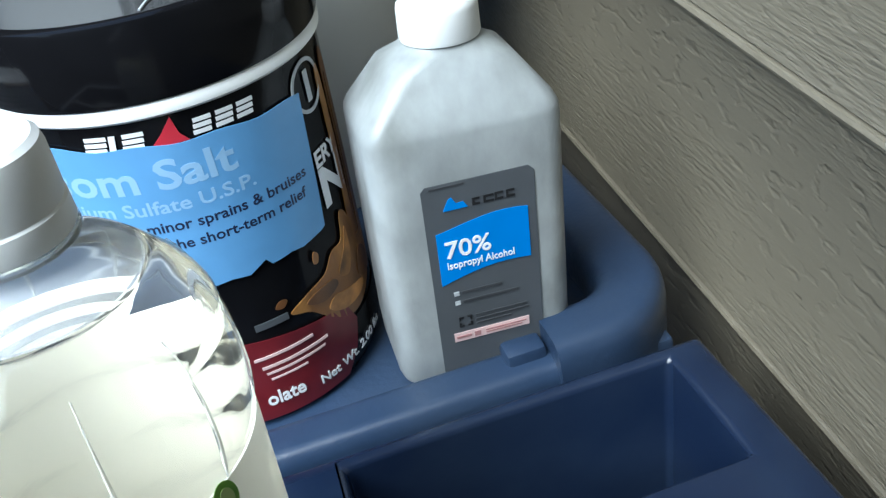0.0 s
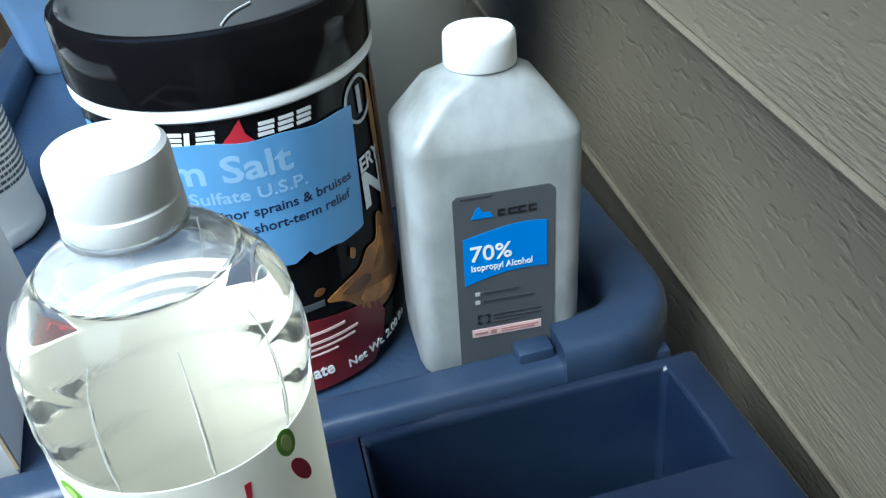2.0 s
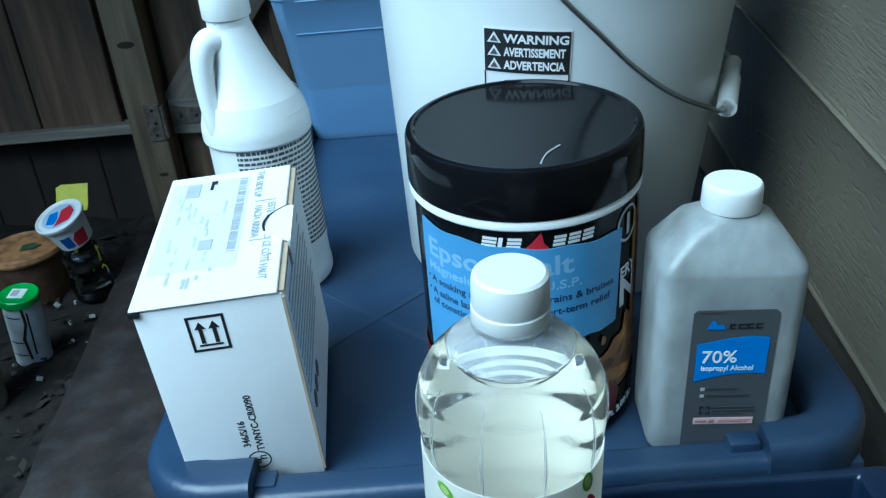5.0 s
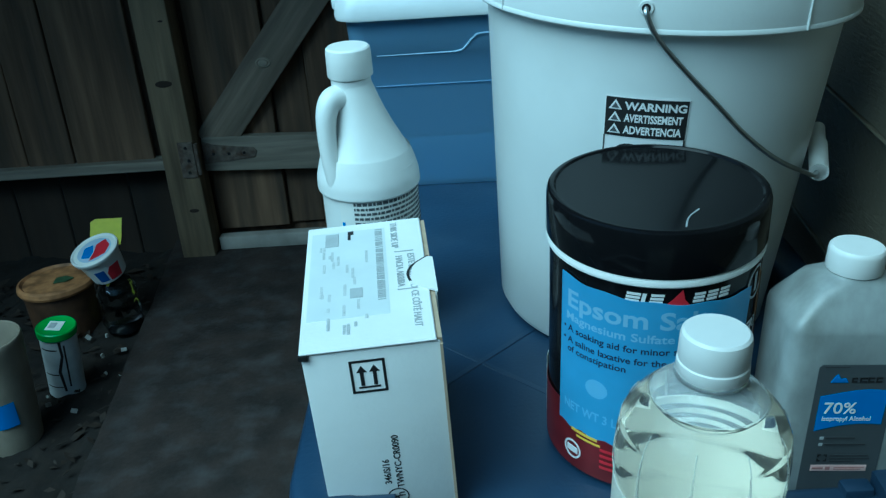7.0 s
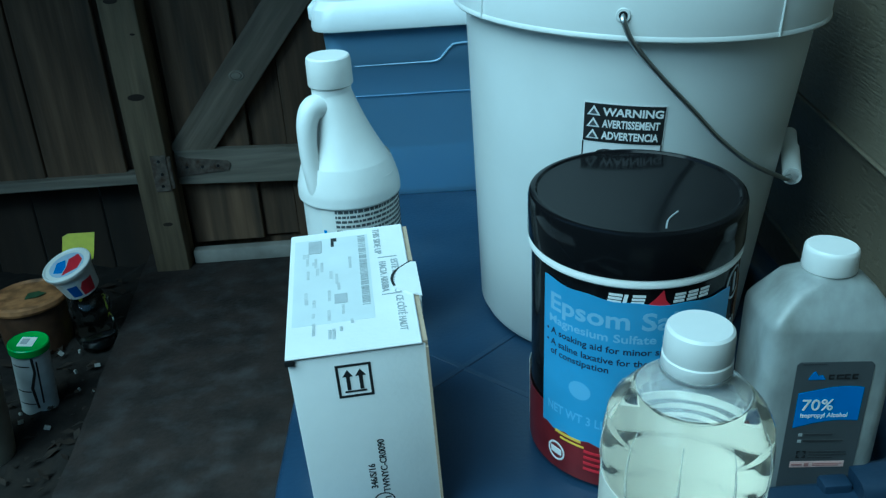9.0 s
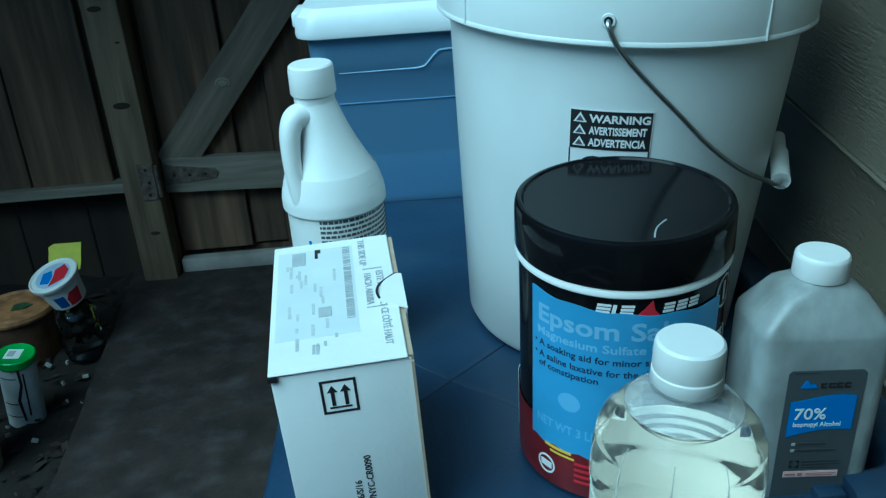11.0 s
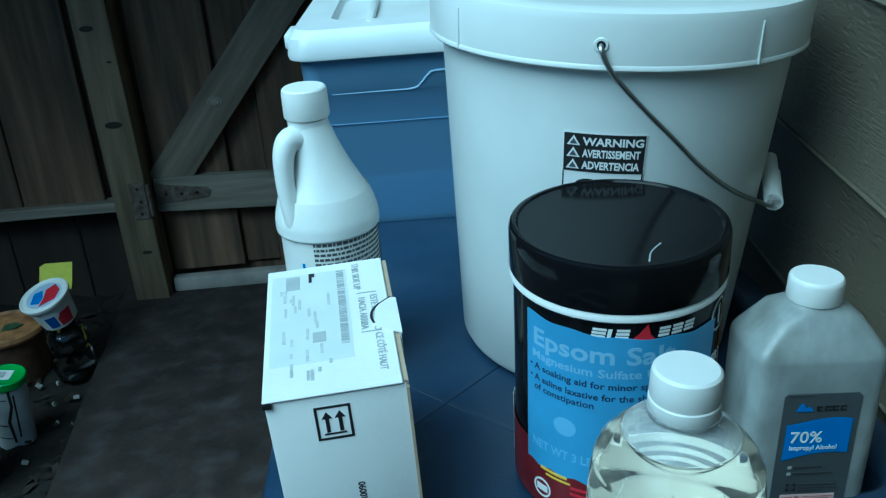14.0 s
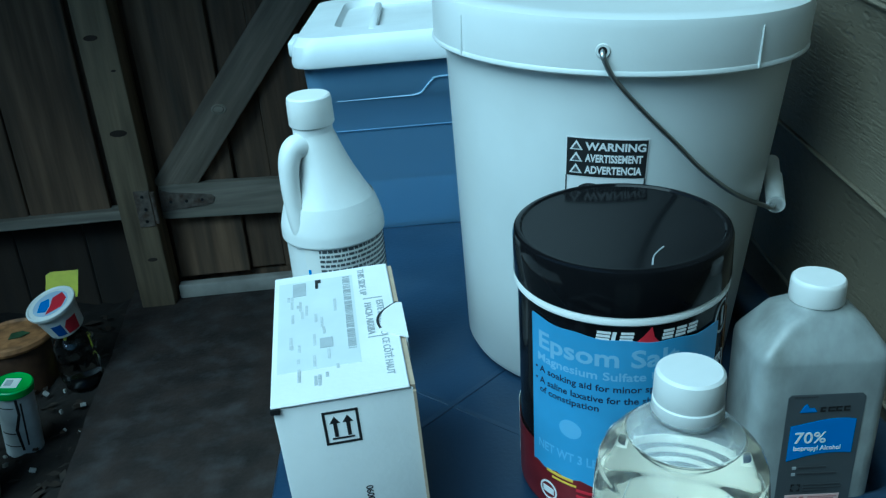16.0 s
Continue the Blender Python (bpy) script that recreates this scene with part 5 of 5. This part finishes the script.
# ---- litter on the soil ----
def litter():
    p = thing("rusty_tin", "wide round tin with a rusted orange lid standing on soil", "tin", pose(-1.43, 1.60, -0.058))
    part("side", lathe(rounded([(0.07, 0), (0.082, 0.01), (0.088, 0.12), (0.086, 0.155)], 4), 40), CLAY_DARK, p)
    part("lid", lathe([(0.086, 0.15), (0.097, 0.151), (0.1, 0.158), (0.098, 0.168), (0.09, 0.172), (0.084, 0.166), (0.04, 0.168), (0, 0.169)], 40), CLAY, p, "rusty orange lid")
    leaf = poly([(0.0, -0.03), (0.03, -0.022), (0.045, -0.002), (0.02, 0.012), (-0.004, 0.002)])
    thick(leaf, 0.002)
    bmesh.ops.translate(leaf, verts=leaf.verts[:], vec=(0.005, 0, 0.17))
    part("scrap", leaf, mat("green_scrap", (0.05, 0.09, 0.04), 0.6, 0.4, 60), p, "dull green scrap")

    c = thing("chip_can", "white cylindrical can with a bright green lid", "can", pose(-1.316, 1.293, -0.035, 3, 6, 0) @ Matrix.Diagonal((1, 1, 1.14, 1)))
    part("body", lathe([(0, 0.001), (0.039, 0.001), (0.041, 0.004), (0.0405, 0.007), (0.0405, 0.148), (0, 0.148)], 40), CAN_WHITE, c)
    part("lid", lathe([(0.041, 0.142), (0.044, 0.143), (0.0445, 0.157), (0.042, 0.159), (0.039, 0.157), (0, 0.157)], 40), GREEN_LID, c, "bright green plastic lid")
    t = bars([(-0.02, 0.015, -0.018, 0.02)])
    part("lid_print", stand(t, pose(0, 0, 0.1572), 0.0006), PAPER, c)
    part("lid_print", stand(bars([(-0.015, 0.0, -0.01, 0.012)]), pose(0, 0, 0.158), 0.0005), GREY_INK, c)
    t = poly([(0.012, 0.02), (0.017, 0.02), (0.012, 0.07), (0.022, 0.105), (0.02, 0.14), (0.014, 0.14), (0.016, 0.106), (0.005, 0.07)])
    bars([(-0.03, 0.01, 0.03, 0.032), (-0.03, 0.005, 0.06, 0.0625), (-0.03, 0.01, 0.12, 0.122), (0.024, 0.028, 0.03, 0.13)], t)
    part("print", wrap(t, 0.0405, 0.0002, 0.0004), INK, c)

    b = thing("planter_pot", "grey-brown pot with a blue patch standing on soil", "pot", pose(-1.362, 1.10, -0.04) @ Matrix.Diagonal((1, 1, 1.6, 1)))
    part("side", lathe(rounded([(0.05, 0), (0.062, 0.008), (0.075, 0.13), (0.078, 0.16), (0.074, 0.165), (0.07, 0.15), (0.06, 0.03), (0, 0.03)], 4), 40), mat("grey_pot", (0.27, 0.235, 0.18), 0.6, 0.3, 20, 0.3, 80), b)
    part("patch", wrap(bar(0.02, 0.06, 0.05, 0.085), 0.07, 0.001), SWAN_BLUE, b)

    j = thing("plastic_jar", "clear crumpled plastic jar standing in the dirt", "jar", pose(-1.262, 1.565, -0.035) @ Matrix.Diagonal((1.05, 1.05, 1.25, 1)))
    bm = lathe(rounded([(0.02, 0.0), (0.042, 0.004), (0.046, 0.02), (0.045, 0.07), (0.047, 0.1), (0.04, 0.115), (0.036, 0.12)], 5), 36)
    for v in bm.verts:
        n = noise.noise((v.co.x * 60, v.co.y * 60, v.co.z * 50))
        v.co.x *= 1 + 0.13 * n
        v.co.y *= 1 + 0.13 * n
    part("body", bm, DARK_GLASS, j)
    part("dark_contents", lathe(rounded([(0.001, 0.004), (0.036, 0.006), (0.036, 0.016), (0.028, 0.026), (0.001, 0.03)], 4), 24), BLACK_GLOSS, j)

    k = thing("food_cup", "white printed plastic food cup with a red and blue lid", "cup", pose(-1.283, 1.60, 0.118, 14, -14, 10))
    part("side", lathe([(0, 0.001), (0.042, 0.001), (0.045, 0.004), (0.057, 0.078), (0, 0.078)], 40), CAP_WHITE, k)
    lid = part("lid", lathe([(0.056, 0.075), (0.0615, 0.075), (0.0635, 0.08), (0.0635, 0.086), (0.06, 0.088), (0.056, 0.0845), (0, 0.0845)], 40), CAP_WHITE, k, "white rimmed lid")
    t = disc(0, 0, 0.046, 0.046)
    part("lid_print", stand(t, pose(0, 0, 0.0845), 0.0006), mat("pale_blue_print", (0.5, 0.6, 0.75), 0.4, 0.1), lid)
    part("lid_print", stand(poly([(-0.012, -0.04), (0.03, -0.03), (0.042, 0.0), (0.03, 0.03), (0.005, 0.02), (0.0, -0.01)]), pose(0, 0, 0.0852), 0.0005), RED_INK, lid)
    part("lid_print", stand(poly([(-0.034, -0.018), (-0.012, -0.028), (-0.002, -0.008), (-0.004, 0.022), (-0.026, 0.02)]), pose(0, 0, 0.0852), 0.0005), SWAN_BLUE, lid)
    cone = lambda z: 0.045 + 0.012 * (z - 0.004) / 0.074
    part("print", wrap(bar(-0.014, 0.008, 0.012, 0.05), cone, 0.0004, 0.0004), mat("label_blue", (0.03, 0.1, 0.4), 0.4, 0.1), k)
    part("print", wrap(poly([(0.012, 0.01), (0.042, 0.008), (0.046, 0.05), (0.022, 0.052), (0.012, 0.036)]), cone, 0.0004, 0.0004), RED_INK, k)

    y = thing("yellow_wrapper", "bright yellow plastic wrapper behind the cup", "wrapper", pose(-1.312, 1.705, 0.19, 66, 4, 4) @ Matrix.Diagonal((0.9, 0.72, 1, 1)))
    bm = poly([(-0.05, -0.05), (0.04, -0.045), (0.046, 0.03), (0.045, 0.055), (-0.03, 0.052), (-0.047, 0.04)])
    bmesh.ops.subdivide_edges(bm, edges=bm.edges[:], cuts=3, use_grid_fill=True)
    thick(bm, 0.002)
    for v in bm.verts:
        v.co.z += 0.008 * noise.noise((v.co.x * 25, v.co.y * 25, 2))
    part("sheet", bm, YELLOW_CARD, y)
    part("stake", block(-0.006, 0.006, -0.34, 0.0, -0.004, 0.0, 0.001, 1), YELLOW_CARD, y)

    # leaf litter and crumbs
    bm = bmesh.new()
    random.seed(12)
    for n in range(620):
        x, yy = random.uniform(-1.9, -1.13), random.uniform(0.7, 1.95)
        if x > -1.05 - 0.0985 * yy:
            continue
        s = random.uniform(0.004, 0.02) * (1 if random.random() < 0.8 else 1.8)
        m = pose(x, yy, -0.028 + random.uniform(-0.008, 0.012), random.uniform(-25, 25), random.uniform(-25, 25), random.uniform(0, 360))
        vs = [bm.verts.new(m @ Vector(p)) for p in ((-s, 0, 0), (0, -s * 0.5, 0.002), (s, 0, 0), (0, s * 0.5, 0.003))]
        bm.faces.new(vs)
    tagged(link("leaf_litter", bm, mat("dead_leaves", (0.017, 0.0105, 0.006), 0.8, 0.7, 40)), "small dead leaves and crumbs scattered on soil", "leaf litter", kind="stuff")
    bm = bmesh.new()
    for n in range(16):
        x, yy = random.uniform(-1.5, -1.16), random.uniform(0.75, 1.6)
        if x > -1.06 - 0.0985 * yy:
            continue
        s = random.uniform(0.003, 0.007)
        m = pose(x, yy, -0.022, random.uniform(0, 90), random.uniform(0, 90), random.uniform(0, 90))
        vs = [bm.verts.new(m @ Vector((a * s, b * s * 0.7, c * s * 0.5))) for a in (-1, 1) for b in (-1, 1) for c in (-1, 1)]
        for q in ((0, 1, 3, 2), (4, 6, 7, 5), (0, 4, 5, 1), (2, 3, 7, 6), (0, 2, 6, 4), (1, 5, 7, 3)):
            bm.faces.new([vs[i] for i in q])
    tagged(link("pebbles", bm, mat("pale_pebble", (0.4, 0.39, 0.37), 0.7, 0.3, 60)), "a few pale pebbles and chips on soil", "pebbles", kind="stuff")


litter()
